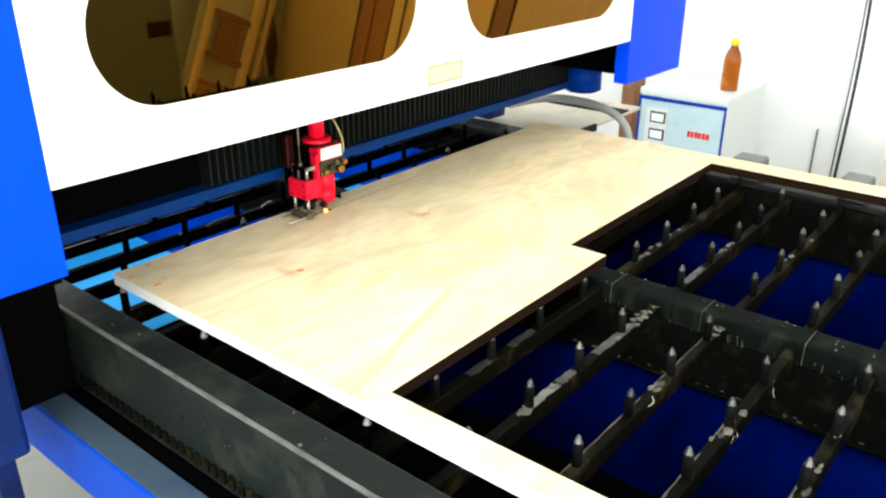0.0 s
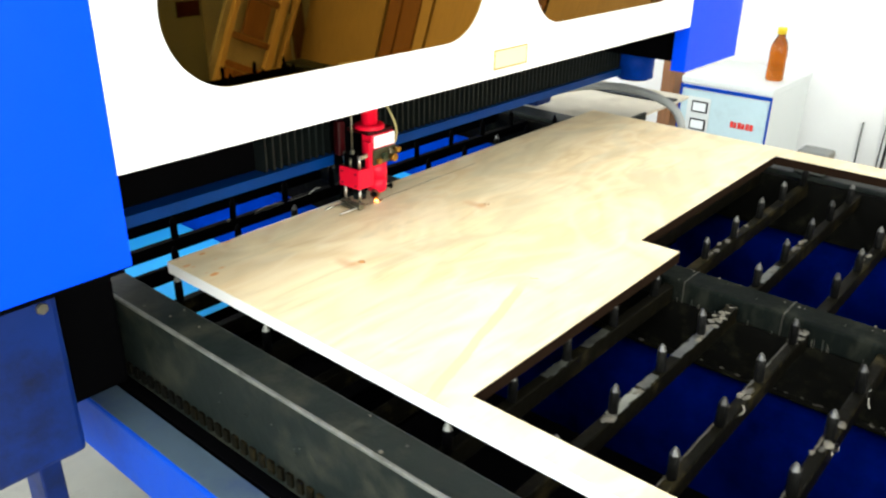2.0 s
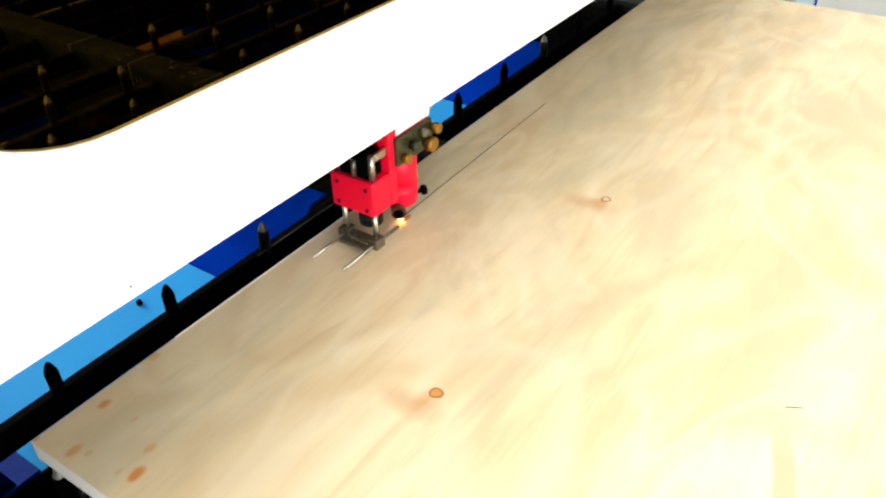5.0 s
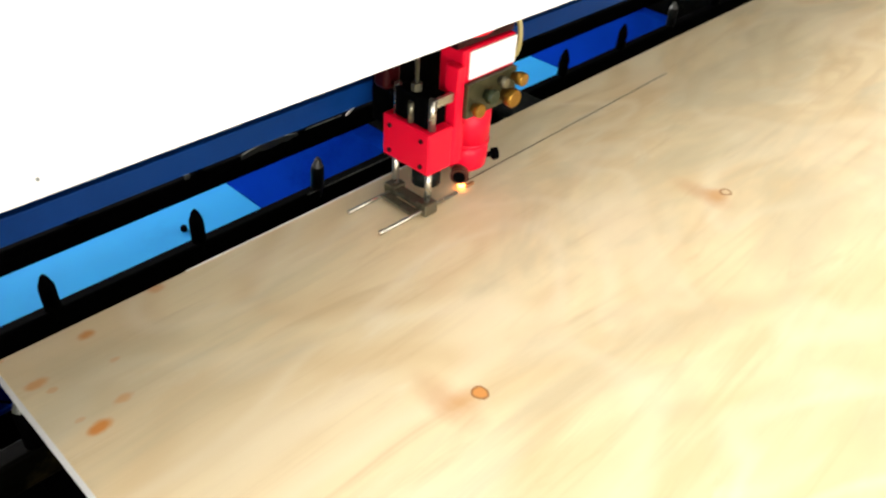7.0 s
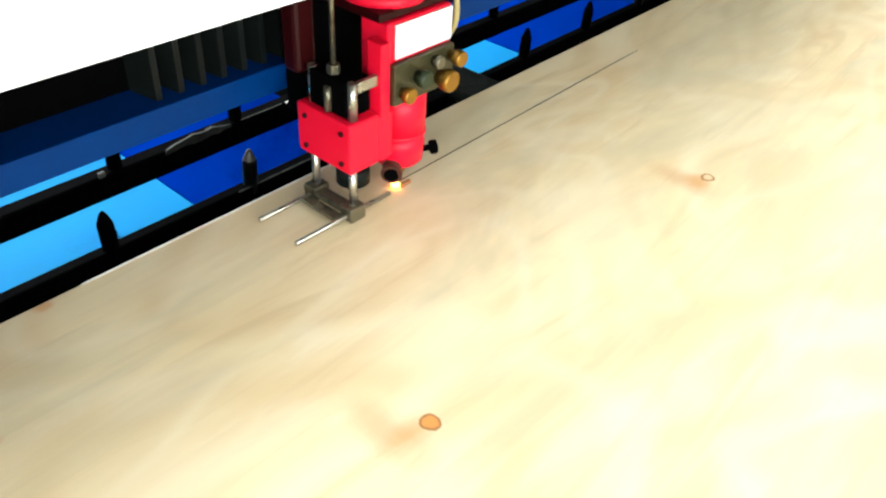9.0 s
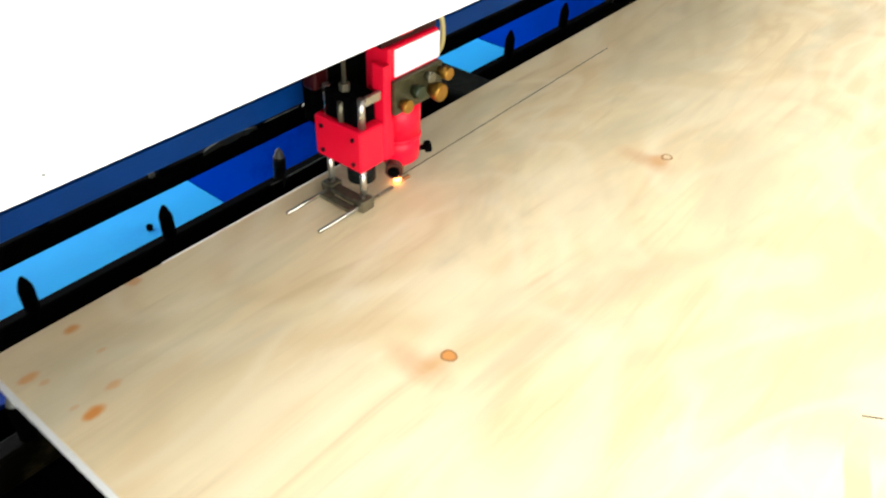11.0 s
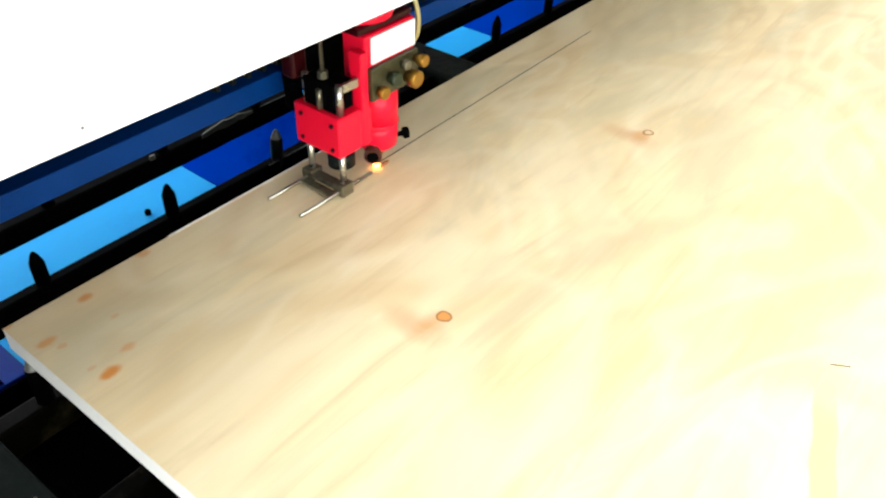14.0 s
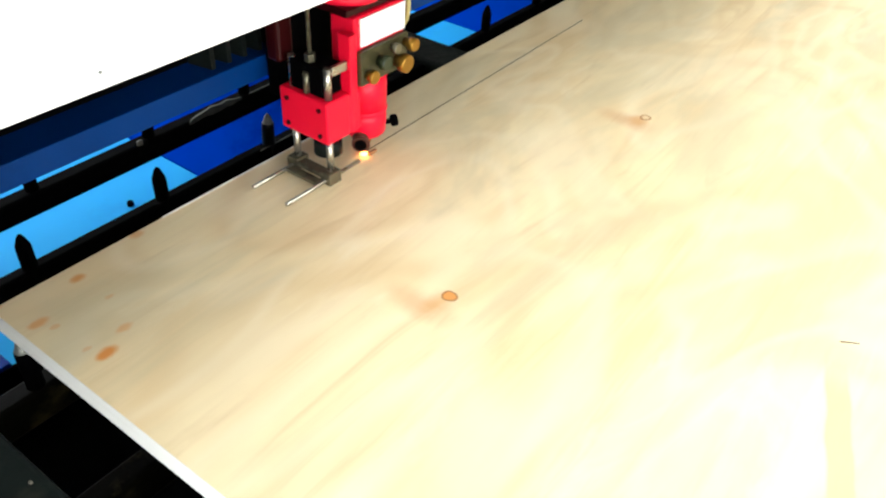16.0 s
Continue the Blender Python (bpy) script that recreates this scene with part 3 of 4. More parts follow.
# slats with spikes
spike_me = bpy.data.meshes.new("spike")
sb = lathe([(0.0061, 0.0), (0.0061, 0.029), (0.0055, 0.0325), (0.0050, 0.033), (0.0032, 0.0385), (0.0013, 0.0415)], 12)
sb.to_mesh(spike_me)
sb.free()
spike_me.materials.append(M["spike"])
spike_me.materials.append(M["spike_tip"])
for p in spike_me.polygons:
    p.material_index = 1 if p.center.z > 0.031 else 0
# all-black spike copy that holds shade in its colour
shaded_me = spike_me.copy()
shaded_me.materials[1] = M["black"]
shaded_me.materials[0] = M["black"]
for k in range(-5, 17):
    y = ROW0 - PITCH * k
    odd = k % 2
    for cell, (x0, x1) in enumerate(((NEAR_X1, 0.558), (0.612, 1.225))):
        # black slats paint in the shade under the gantry and at the far end
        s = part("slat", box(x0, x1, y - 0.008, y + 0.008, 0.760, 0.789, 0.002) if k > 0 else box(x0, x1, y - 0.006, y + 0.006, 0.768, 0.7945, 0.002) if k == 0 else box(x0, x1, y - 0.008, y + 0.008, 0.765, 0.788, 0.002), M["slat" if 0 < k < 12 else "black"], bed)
        if cell == 0:
            start = 0.066 if (odd and k > 0) or k == 0 else 0.130
        else:
            start = 0.645 if odd else 0.690
        for i in range(6):
            x = start + 0.1245 * i
            if x < x1 - 0.03:
                # front rows and one lit spike keep the lighter mesh
                sp = new("spike", spike_me if 0 < k < 12 or (k == 0 and i == 2) else shaded_me)
                sp.parent = s
                sp.location = (x, y, 0.788 - (0.003 if k == 0 else 0.0))
                sp.rotation_euler = (random.uniform(-0.05, 0.05), random.uniform(-0.05, 0.05), random.uniform(0, 3))

# highlights on scraped and rubbed slats under the gantry, and a curl of swarf
BAR = ROW0 + PITCH
scrape = random.Random(31)
low = [(0.298 + 0.007 * i, 0.7865 + scrape.uniform(-0.0015, 0.0015)) for i in range(11)]
high = [(0.300 + 0.0068 * i, 0.790 + 0.004 * math.sin(math.pi * i / 10) + scrape.uniform(-0.001, 0.0012)) for i in range(11)]
part("scraped_stretch", prism(low + high[::-1], 1, BAR - 0.0092, BAR - 0.0070), M["worn"], bed, "grey-green highlight on scraped metal")
tube([(0.432, BAR - 0.010, 0.789), (0.441, BAR - 0.012, 0.796), (0.451, BAR - 0.011, 0.799), (0.460, BAR - 0.010, 0.796), (0.466, BAR - 0.010, 0.7965)], 0.0009, "swarf_curl", M["steel"], bed, "bright curl of swarf")
part("bare_scratch", box(0.236, 0.2415, BAR - 0.0092, BAR - 0.006, 0.7875, 0.7925, 0.0006), M["rubbed"], bed, "scraped bright metal")
# rim highlights built as thin lighter strips
for x0, x1, y, z in ((0.02, 0.125, BAR + PITCH, 0.7875), (0.15, 0.235, BAR + PITCH, 0.7875), (0.27, 0.35, BAR + PITCH, 0.7875), (0.39, 0.46, BAR + PITCH, 0.7875), (0.38, 0.43, BAR, 0.7875), (0.30, 0.44, ROW0, 0.7940)):
    part("rubbed_rim", box(x0, x1, y - 0.0064, y - 0.0050, z, z + 0.0011, 0.0003), M["worn"], bed, "dull highlight on a rubbed slat rim")
# spikes with bright tips right under the rim of the sheet, chips and dust specks on the side beam, a small offcut
rim_me = spike_me.copy()
rim_me.materials[0], rim_me.materials[1] = M["black"], M["rubbed"]
for x, y in ((0.003, -0.0166), (0.0, -0.232), (0.0, -0.551)):
    sp = new("spike", rim_me)
    sp.parent = bed
    sp.location = (x, y, 0.7905)
    sp["label"] = "bright-tipped spike"
chips = random.Random(11)
for i in range(13):
    y, z = chips.uniform(-0.75, 0.0), chips.uniform(0.72, 0.825)
    r = chips.uniform(0.0005, 0.0012)
    part("metal_chip", box(NEAR_X0 - 0.0012, NEAR_X0 + 0.001, y - r, y + r, z - r, z + r), M["spike_tip"], bed)
for i in range(10):
    x, y = chips.uniform(-0.09, -0.05), chips.uniform(-0.8, 0.0)
    r = chips.uniform(0.0008, 0.002)
    part("metal_chip", box(x - r, x + r, y - r, y + r, NEAR_Z - 0.0005, NEAR_Z + 0.0015), M["slag"], bed)
cutoff = tagged(part("wood_offcut", box(-0.016, 0.016, -0.03, 0.03, 0, 0.008, 0.001), M["wood_pale"]), "small pale wood offcut lying on the side beam", "offcut")
cutoff.location, cutoff.rotation_euler = (-0.066, -0.742, NEAR_Z + 0.0006), (0, 0, 0.5)

# slag drips and worn bright stretches on the front slats
rng = random.Random(5)
for x, y, n, ln in ((0.21, ROW0 - 7 * PITCH, 9, 0.09), (0.44, ROW0 - 7 * PITCH, 8, 0.10), (0.31, ROW0 - 9 * PITCH, 7, 0.10), (0.33, ROW0 - 8 * PITCH, 5, 0.12), (0.30, ROW0 - 10 * PITCH, 6, 0.18), (0.80, ROW0 - 6 * PITCH, 7, 0.2), (0.80, ROW0 - 7 * PITCH, 7, 0.2), (0.90, ROW0 - 8 * PITCH, 6, 0.2)):
    for i in range(n):
        r = rng.uniform(0.0025, 0.006)
        bm = bmesh.new()
        bmesh.ops.create_icosphere(bm, subdivisions=1, radius=r)
        for v in bm.verts:
            v.co *= rng.uniform(0.7, 1.25)
            v.co.z *= 0.45
            v.co.x *= 1.9
        px, py = x + rng.uniform(-ln / 2, ln / 2), y + rng.uniform(-0.006, 0.006)
        part("slag_drip", shift(bm, (px, py, 0.7895)), M["slag"], bed)

def ragged(x0, x1, y0, y1, z0, z1, n, loose):
    """A thin patch with a torn outline."""
    top = [(x0 + (x1 - x0) * i / n + rng.uniform(-loose, loose), y1 - rng.uniform(0, 2 * loose)) for i in range(n + 1)]
    low = [(x0 + (x1 - x0) * i / n + rng.uniform(-loose, loose), y0 + rng.uniform(0, 2 * loose)) for i in range(n + 1)]
    return prism(low + top[::-1], 2, z0, z1)


for x0, x1, k, mt in ((0.185, 0.255, 7, "rubbed"), (0.262, 0.30, 7, "worn"), (0.36, 0.47, 7, "worn"), (0.66, 0.74, 7, "worn"), (0.20, 0.26, 6, "worn"), (0.30, 0.36, 6, "worn")):
    y = ROW0 - k * PITCH
    part("worn_stretch", ragged(x0, x1, y - 0.0078, y + 0.0074, 0.7880, 0.7898, 9, 0.0016), M[mt], bed, "rubbed bright stretch of slat")
# light top-edge lines of the front slats, laid on as thin strips
for x0, x1, k in ((0.10, 0.24, 9), (0.27, 0.33, 9), (0.10, 0.30, 8), (0.34, 0.50, 8), (0.06, 0.16, 10), (0.20, 0.30, 10)):
    y = ROW0 - k * PITCH
    part("rubbed_rim", ragged(x0, x1, y + 0.0035, y + 0.0072, 0.7880, 0.7894, 12, 0.0009), M["slag"], bed, "dull highlight on a rubbed slat rim")
# crust of slag along the foot of the cross beam and on the slat ends
for i in range(70):
    px, py, pz = rng.choice(((rng.uniform(0.549, 0.559), rng.uniform(-0.98, -0.50), 0.676), (rng.uniform(0.47, 0.555), ROW0 - 7 * PITCH + rng.uniform(-0.008, 0.008), 0.790), (rng.uniform(0.50, 0.557), ROW0 - 8 * PITCH + rng.uniform(-0.008, 0.008), 0.790)))
    bm = bmesh.new()
    bmesh.ops.create_icosphere(bm, subdivisions=1, radius=rng.uniform(0.0012, 0.0036))
    for v in bm.verts:
        v.co *= rng.uniform(0.6, 1.3)
        v.co.y *= 1.8
        v.co.z *= 0.5
    part("slag_drip", shift(bm, (px, py, pz)), M["slag"], bed)
for x, k in ((0.30, 8), (0.31, 9), (0.45, 9)):
    y = ROW0 - k * PITCH
    pts = [(x + rng.uniform(-0.007, 0.007), y - 0.009 + rng.uniform(-0.008, 0.003), 0.793 - 0.0055 * i + rng.uniform(-0.002, 0.002)) for i in range(6)]
    tube(pts, 0.0006, "wire_scrap", M["steel"], bed, "curled scrap of wire")

# ---- the plywood sheet ----
REST = -1.30        # where the cut-away arms of the sheet end
OUTLINE = [(0, 0), (0, REST), (0.036, REST), (0.036, -0.556), (0.554, -0.556), (0.554, -0.488), (1.154, -0.488), (1.154, REST), (1.22, REST), (1.22, 0)]
CUT_SIDES = (2, 3, 4, 5, 6)   # the sides that the laser cut


def plywood_sheet():
    ob = thing("plywood_sheet", (0, 0, TOP), "pale birch plywood sheet with a large cut-out, lying on spikes", "plywood")

    def veneer(z):
        bm = bmesh.new()
        for x0, x1, y0, y1 in ((0, 1.22, -0.488, 0), (0, 0.554, -0.556, -0.488), (0, 0.036, REST, -0.556), (1.154, 1.22, REST, -0.488)):
            bm.faces.new([bm.verts.new((x, y, z)) for x, y in ((x0, y0), (x1, y0), (x1, y1), (x0, y1))])
        return bm
    part("face_veneer", veneer(0), M["ply"], ob)
    core = bmesh.new()
    n = len(OUTLINE)
    a = [core.verts.new((*p, -0.0004)) for p in OUTLINE]
    c = [core.verts.new((*p, -0.018)) for p in OUTLINE]
    for k in range(n):
        core.faces.new((a[k], a[(k + 1) % n], c[(k + 1) % n], c[k])).material_index = 1 if k in CUT_SIDES else 0
    bmesh.ops.recalc_face_normals(core, faces=core.faces)
    edge_ob = part("plywood_edge", core, M["ply_edge"], ob, "laminated edge in a glare-whitened colour")
    edge_ob.data.materials.append(M["char"])
    part("back_veneer", veneer(-0.018), M["ply_edge"], ob)
    # thin pale strip added along the sheet's rim
    part("raised_splinter", box(0.13, 0.345, -0.0006, 0.0005, -0.0006, 0.0004), M["ply_edge"], ob, "thin pale strip along the rim")
    # short pencil mark
    part("pencil_mark", shift(prism([(-0.003, 0.0005), (0.0030, -0.0105), (0.0036, -0.0102), (-0.0024, 0.0005)], 2, 0.0002, 0.0005), (0.3235, -0.434, 0)), M["kerf"], ob)
    return ob


plywood_sheet()


def cut_y(x):
    """The cut runs a little askew to the sheet."""
    return -0.0497 + 0.0105 * (x - 0.386)


tagged(part("cut_line", prism([(0.400, cut_y(0.400) - 0.0004), (0.679, cut_y(0.679) - 0.0004), (0.679, cut_y(0.679) + 0.0004), (0.400, cut_y(0.400) + 0.0004)], 2, TOP + 0.0001, TOP + 0.0003), M["kerf"]), "thin burnt laser cut line across the plywood", "cut line")
fresh_cut = tagged(part("fresh_cut_line", box(0.0, 0.115, -0.0004, 0.0004, 0.0001, 0.0004), M["kerf"]), "freshly burnt end of the laser cut line", "cut line")

# ---- the gantry ----
gantry = thing("gantry", (0, 0, 0), "white and blue laser cutter gantry with tinted windows", "machine gantry")
GY, GB = -0.205, 1.074        # front face of the cover and its lower edge
GX0, GX1 = -0.155, 1.272


def stadium(x0, x1, z0, z1, n=28):
    r = (z1 - z0) / 2
    pts = []
    for k in range(n + 1):
        a = -math.pi / 2 + math.pi * k / n
        pts.append((x1 - r + r * math.cos(a), z0 + r + r * math.sin(a)))
    for k in range(n + 1):
        a = math.pi / 2 + math.pi * k / n
        pts.append((x0 + r + r * math.cos(a), z0 + r + r * math.sin(a)))
    return pts


WINDOWS = [(-0.082, 0.490), (0.622, 1.195)]
WZ0, WZ1 = 1.145, 1.329


def cover_panel():
    bm = bmesh.new()
    outer = [(GX0, GB), (GX1, GB), (GX1, 1.47), (GX0, 1.47)]
    loops = [outer] + [stadium(a, c, WZ0, WZ1) for a, c in WINDOWS]
    for y in (GY, GY + 0.002):
        ed = []
        for lp in loops:
            vs = [bm.verts.new((x, y, z)) for x, z in lp]
            ed += [bm.edges.new((vs[k], vs[(k + 1) % len(vs)])) for k in range(len(vs))]
        bmesh.ops.triangle_fill(bm, edges=ed, use_beauty=True)
    for lp in loops:
        a = [bm.verts.new((x, GY, z)) for x, z in lp]
        c = [bm.verts.new((x, GY + 0.002, z)) for x, z in lp]
        for k in range(len(lp)):
            j = (k + 1) % len(lp)
            bm.faces.new((a[k], a[j], c[j], c[k]))
    bmesh.ops.remove_doubles(bm, verts=bm.verts, dist=1e-5)
    return finish(bm)


cover = part("cover", cover_panel(), M["white"], gantry, "white enamelled front cover")
for a, c in WINDOWS:
    part("window", prism(stadium(a - 0.008, c + 0.008, WZ0 - 0.008, WZ1 + 0.008), 1, GY + 0.0022, GY + 0.006), M["tinted"], cover, "brown tinted acrylic window")
part("plate_label", box(0.515, 0.611, GY - 0.002, GY, 1.087, 1.120, 0.0006), M["cream"], cover, "pale maker's plate with ochre border")
for z in (1.0875, 1.1180):
    part("plate_border", box(0.516, 0.610, GY - 0.0028, GY - 0.002, z, z + 0.0022), M["ochre"], cover)
for x in (0.516, 0.608):
    part("plate_border", box(x, x + 0.002, GY - 0.0027, GY - 0.002, 1.0885, 1.1175), M["ochre"], cover)
for x, z in ((-0.005, 1.080),):
    part("paint_chip", rod((x, GY + 0.001, z), (x, GY - 0.0004, z), 0.0007, seg=8), M["grey"], cover)
part("roof", box(GX0, GX1, GY + 0.0, 0.34, 1.471, 1.485), M["white"], gantry)
part("rear_cover", box(GX0, GX1, 0.21, 0.222, 0.90, 1.47), M["blue"], gantry)


def cabinet(x0, x1):
    c = part("end_cabinet", box(x0, x1, GY - 0.0005, 0.34, 0.966, 1.485), M["blue"], gantry, "glossy blue end cabinet")
    return c


cabinet(-0.62, GX0)
cap_r = part("end_cover", box(GX1, 1.575, GY - 0.0005, GY + 0.035, 0.968, 1.485), M["blue"], gantry, "glossy blue end cover")
# black box added behind the end cover to block light
part("drive_housing", box(GX1 + 0.02, 1.56, GY + 0.04, 0.185, 0.985, 1.46, 0.004), M["black"], gantry)
for x0, x1, y0, y1, z0 in ((-0.33, -0.215, -0.13, 0.26, 0.70), (1.305, 1.38, 0.23, 0.335, 0.80)):
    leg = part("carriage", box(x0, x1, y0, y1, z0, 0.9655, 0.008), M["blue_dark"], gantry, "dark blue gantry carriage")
    for z in (0.915,):
        part("bolt", rod((x1 - 0.02, y0 + 0.001, z), (x1 - 0.02, y0 - 0.005, z), 0.007, seg=6, smooth=False), M["dull"], leg)
# black block added where the gap under the cabinet falls dark
part("gear_box", box(-0.214, -0.100, -0.03, 0.30, 0.703, 0.949, 0.006), M["black"], gantry, "black block for the dark gap beside the beam")
# black sheet puts the shade below the blue cabinet into colour
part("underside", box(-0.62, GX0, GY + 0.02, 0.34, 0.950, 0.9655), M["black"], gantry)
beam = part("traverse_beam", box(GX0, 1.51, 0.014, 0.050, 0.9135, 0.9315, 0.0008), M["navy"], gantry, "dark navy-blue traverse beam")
# black linings stand in for the gantry's dark interior
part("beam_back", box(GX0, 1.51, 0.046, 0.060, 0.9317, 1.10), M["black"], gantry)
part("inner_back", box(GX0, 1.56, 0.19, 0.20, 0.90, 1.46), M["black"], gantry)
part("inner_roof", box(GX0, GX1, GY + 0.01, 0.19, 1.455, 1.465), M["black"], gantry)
fold = bmesh.new()
BELLOWS = 0.205
for k in range(84):
    x = BELLOWS + k * 0.0155
    prof = [(x, 0.045), (x + 0.004, 0.022), (x + 0.008, 0.022), (x + 0.0155, 0.045)]
    va = [fold.verts.new((px, py, 0.9318)) for px, py in prof]
    vb = [fold.verts.new((px, py, 1.10)) for px, py in prof]
    for q in (0, 1, 2):
        fold.faces.new((va[q], va[q + 1], vb[q + 1], vb[q]))
tagged(part("bellows", fold, M["bellows"], gantry, "black pleated bellows"), kind="stuff")

# ---- the laser head (built round the nozzle axis, z = 0 on the plywood) ----
head = thing("laser_head", (0, 0, 0), "red laser cutting head with a glowing nozzle", "laser head")


def laser_head():
    # main body behind the valve plate
    body = part("body", box(-0.0178, 0.039, -0.016, 0.008, 0.074, 0.128, 0.002), M["red"], head)
    part("top_plate", box(-0.022, 0.039, -0.013, 0.05, 0.1285, 0.134, 0.001), M["red_dark"], body)
    part("mount_plate", box(-0.035, 0.045, 0.04, 0.062, 0.05, 0.16, 0.002), M["black"], head)
    # the arm's shadow is in its darker red
    part("arm", box(-0.050, -0.034, 0.030, 0.044, 0.090, 0.15, 0.003), M["red_dark"], head)
    part("column", box(-0.0258, -0.0180, -0.0185, -0.006, 0.040, 0.118, 0.001), M["red"], head)
    part("label", box(-0.0125, 0.038, -0.0175, -0.0162, 0.105, 0.1265, 0.0003), M["label"], body, "white blank sticker")
    valve = part("valve_plate", box(-0.0175, 0.037, -0.0215, -0.0165, 0.0765, 0.1035, 0.0008), M["olive"], head, "tarnished steel valve plate")
    for x, z, r, ln, mt in ((-0.010, 0.084, 0.0052, 0.008, "brass"), (0.003, 0.091, 0.0058, 0.009, "green"), (0.0235, 0.0845, 0.0072, 0.012, "brass"), (0.0175, 0.0975, 0.0042, 0.007, "dull"), (0.0335, 0.0965, 0.0052, 0.011, "brass")):
        kb = lathe([(r * 0.7, 0), (r * 0.75, ln * 0.4), (r, ln * 0.45), (r, ln * 0.92), (r * 0.85, ln)], 18)
        bmesh.ops.rotate(kb, verts=kb.verts, cent=(0, 0, 0), matrix=Matrix.Rotation(math.pi / 2, 3, "X"))
        part("knob", shift(kb, (x, -0.0215, z)), M[mt], valve)
    # upper tube
    part("beam_tube", lathe([(0.0145, 0.134), (0.0145, 0.25)], 28, (0.004, 0.010, 0)), M["red"], head)
    part("flange", lathe([(0.026, 0.1342), (0.0265, 0.136), (0.0265, 0.139), (0.023, 0.142)], 28, (0.004, 0.010, 0)), M["red"], head)
    # lens barrel
    part("lens_barrel", lathe([(0.0182, 0.0455), (0.0182, 0.076)], 28, (0.0090, 0, 0)), M["red"], head)
    part("barrel_ring", lathe([(0.0176, 0.0425), (0.0188, 0.0430), (0.0188, 0.0450), (0.0176, 0.0454)], 28, (0.0090, 0, 0)), M["red"], head)
    part("barrel_foot", lathe([(0.0140, 0.020), (0.0172, 0.023), (0.0180, 0.036), (0.0176, 0.0424)], 28, (0.0090, 0, 0)), M["red"], head)
    port = part("gas_port", rod((-0.0105, -0.013, 0.021), (0.0005, -0.003, 0.023), 0.0066, seg=18), M["scorched"], head, "scorched copper gas port")
    part("port_rim", rod((-0.0108, -0.0133, 0.0209), (-0.0090, -0.0119, 0.0213), 0.0074, seg=18), M["scorched"], port)
    # black disc stands in for the shaded opening
    part("port_bore", rod((-0.0112, -0.0137, 0.0208), (-0.0107, -0.0132, 0.0209), 0.0052, seg=16), M["black"], port)
    part("nozzle", lathe([(0.003, 0.0045), (0.0042, 0.0055), (0.010, 0.0195)], 24, (0.0055, 0, 0)), M["brass"], head, "small copper nozzle")
    part("spark", lathe([(0.0010, 0.0010), (0.0030, 0.0020), (0.0032, 0.0034), (0.0012, 0.0046)], 12, (0.003, -0.004, 0)), M["spark"], head, "glowing orange spark")
    part("chip", box(0.006, 0.015, -0.008, -0.005, 0.0004, 0.003, 0.0005), M["wood"], head, "charred wood chip")
    sc = part("thumb_screw", rod((0.0215, -0.008, 0.026), (0.0320, -0.014, 0.026), 0.0022, seg=10), M["black"], head)
    part("screw_knob", rod((0.0290, -0.0123, 0.026), (0.0325, -0.0140, 0.026), 0.0050, seg=12), M["black"], sc)
    # height follower
    fb = part("follower_block", box(-0.0525, -0.0275, -0.0185, 0.030, 0.040, 0.0745, 0.0015), M["red"], head)
    part("block_wing", box(-0.0275, -0.0150, -0.018, 0.024, 0.0405, 0.072, 0.001), M["red"], fb)
    for y, z in ((-0.011, 0.046), (-0.011, 0.067), (0.022, 0.046), (0.022, 0.067)):
        part("screw", rod((-0.0520, y, z), (-0.0537, y, z), 0.0018, seg=8), M["red_dark"], fb)
    cyl = part("air_cylinder", box(-0.048, -0.028, -0.011, 0.022, 0.0748, 0.098, 0.001), M["black"], head)
    for y in (-0.0135, 0.022):
        part("cylinder_rod", rod((-0.045, y, 0.0748), (-0.045, y, 0.099), 0.0030, seg=12), M["steel"], cyl)
    part("bracket", box(-0.042, -0.026, -0.0160, -0.0125, 0.092, 0.099, 0.0006), M["steel"], cyl)
    part("piston", rod((-0.049, 0.004, 0.076), (-0.049, 0.004, 0.092), 0.0025, seg=10), M["dull"], cyl)
    part("lift_rod", rod((-0.042, 0.006, 0.098), (-0.042, 0.006, 0.19), 0.0016, seg=10), M["dull"], head)
    part("lift_nut", rod((-0.042, 0.006, 0.098), (-0.042, 0.006, 0.104), 0.0042, seg=6, smooth=False), M["dull"], head)
    foot = part("foot_bar", box(-0.052, -0.042, -0.017, 0.029, 0.0075, 0.0115, 0.0008), M["dull"], head, "dull steel foot bar")
    part("foot_plate", box(-0.060, -0.0525, -0.010, 0.022, 0.0045, 0.0075, 0.0005), M["dull"], foot)
    part("foot_bush", rod((-0.024, 0.010, 0.012), (-0.024, 0.010, 0.024), 0.0115, seg=20), M["iron"], foot)
    for y in (-0.0125, 0.023):
        part("guide_pin", rod((-0.045, y, 0.0115), (-0.045, y, 0.040), 0.0027, seg=12), M["steel"], head)
        part("clamp_block", box(-0.052, -0.039, y - 0.0055, y + 0.0055, 0.0030, 0.0135, 0.001), M["dull"], foot)
        part("follower_rod", rod((-0.0935, y, 0.0065), (-0.012 if y < 0 else -0.04, y, 0.0065), 0.0016, seg=10), M["steel"], head)
    tube([(0.040, 0.01, 0.088), (0.045, -0.012, 0.100), (0.048, -0.014, 0.125), (0.046, -0.004, 0.15), (0.040, 0.015, 0.18), (0.03, 0.04, 0.21)], 0.0020, "air_tube", M["yellow_tube"], head, "yellowed thin air tube")


laser_head()

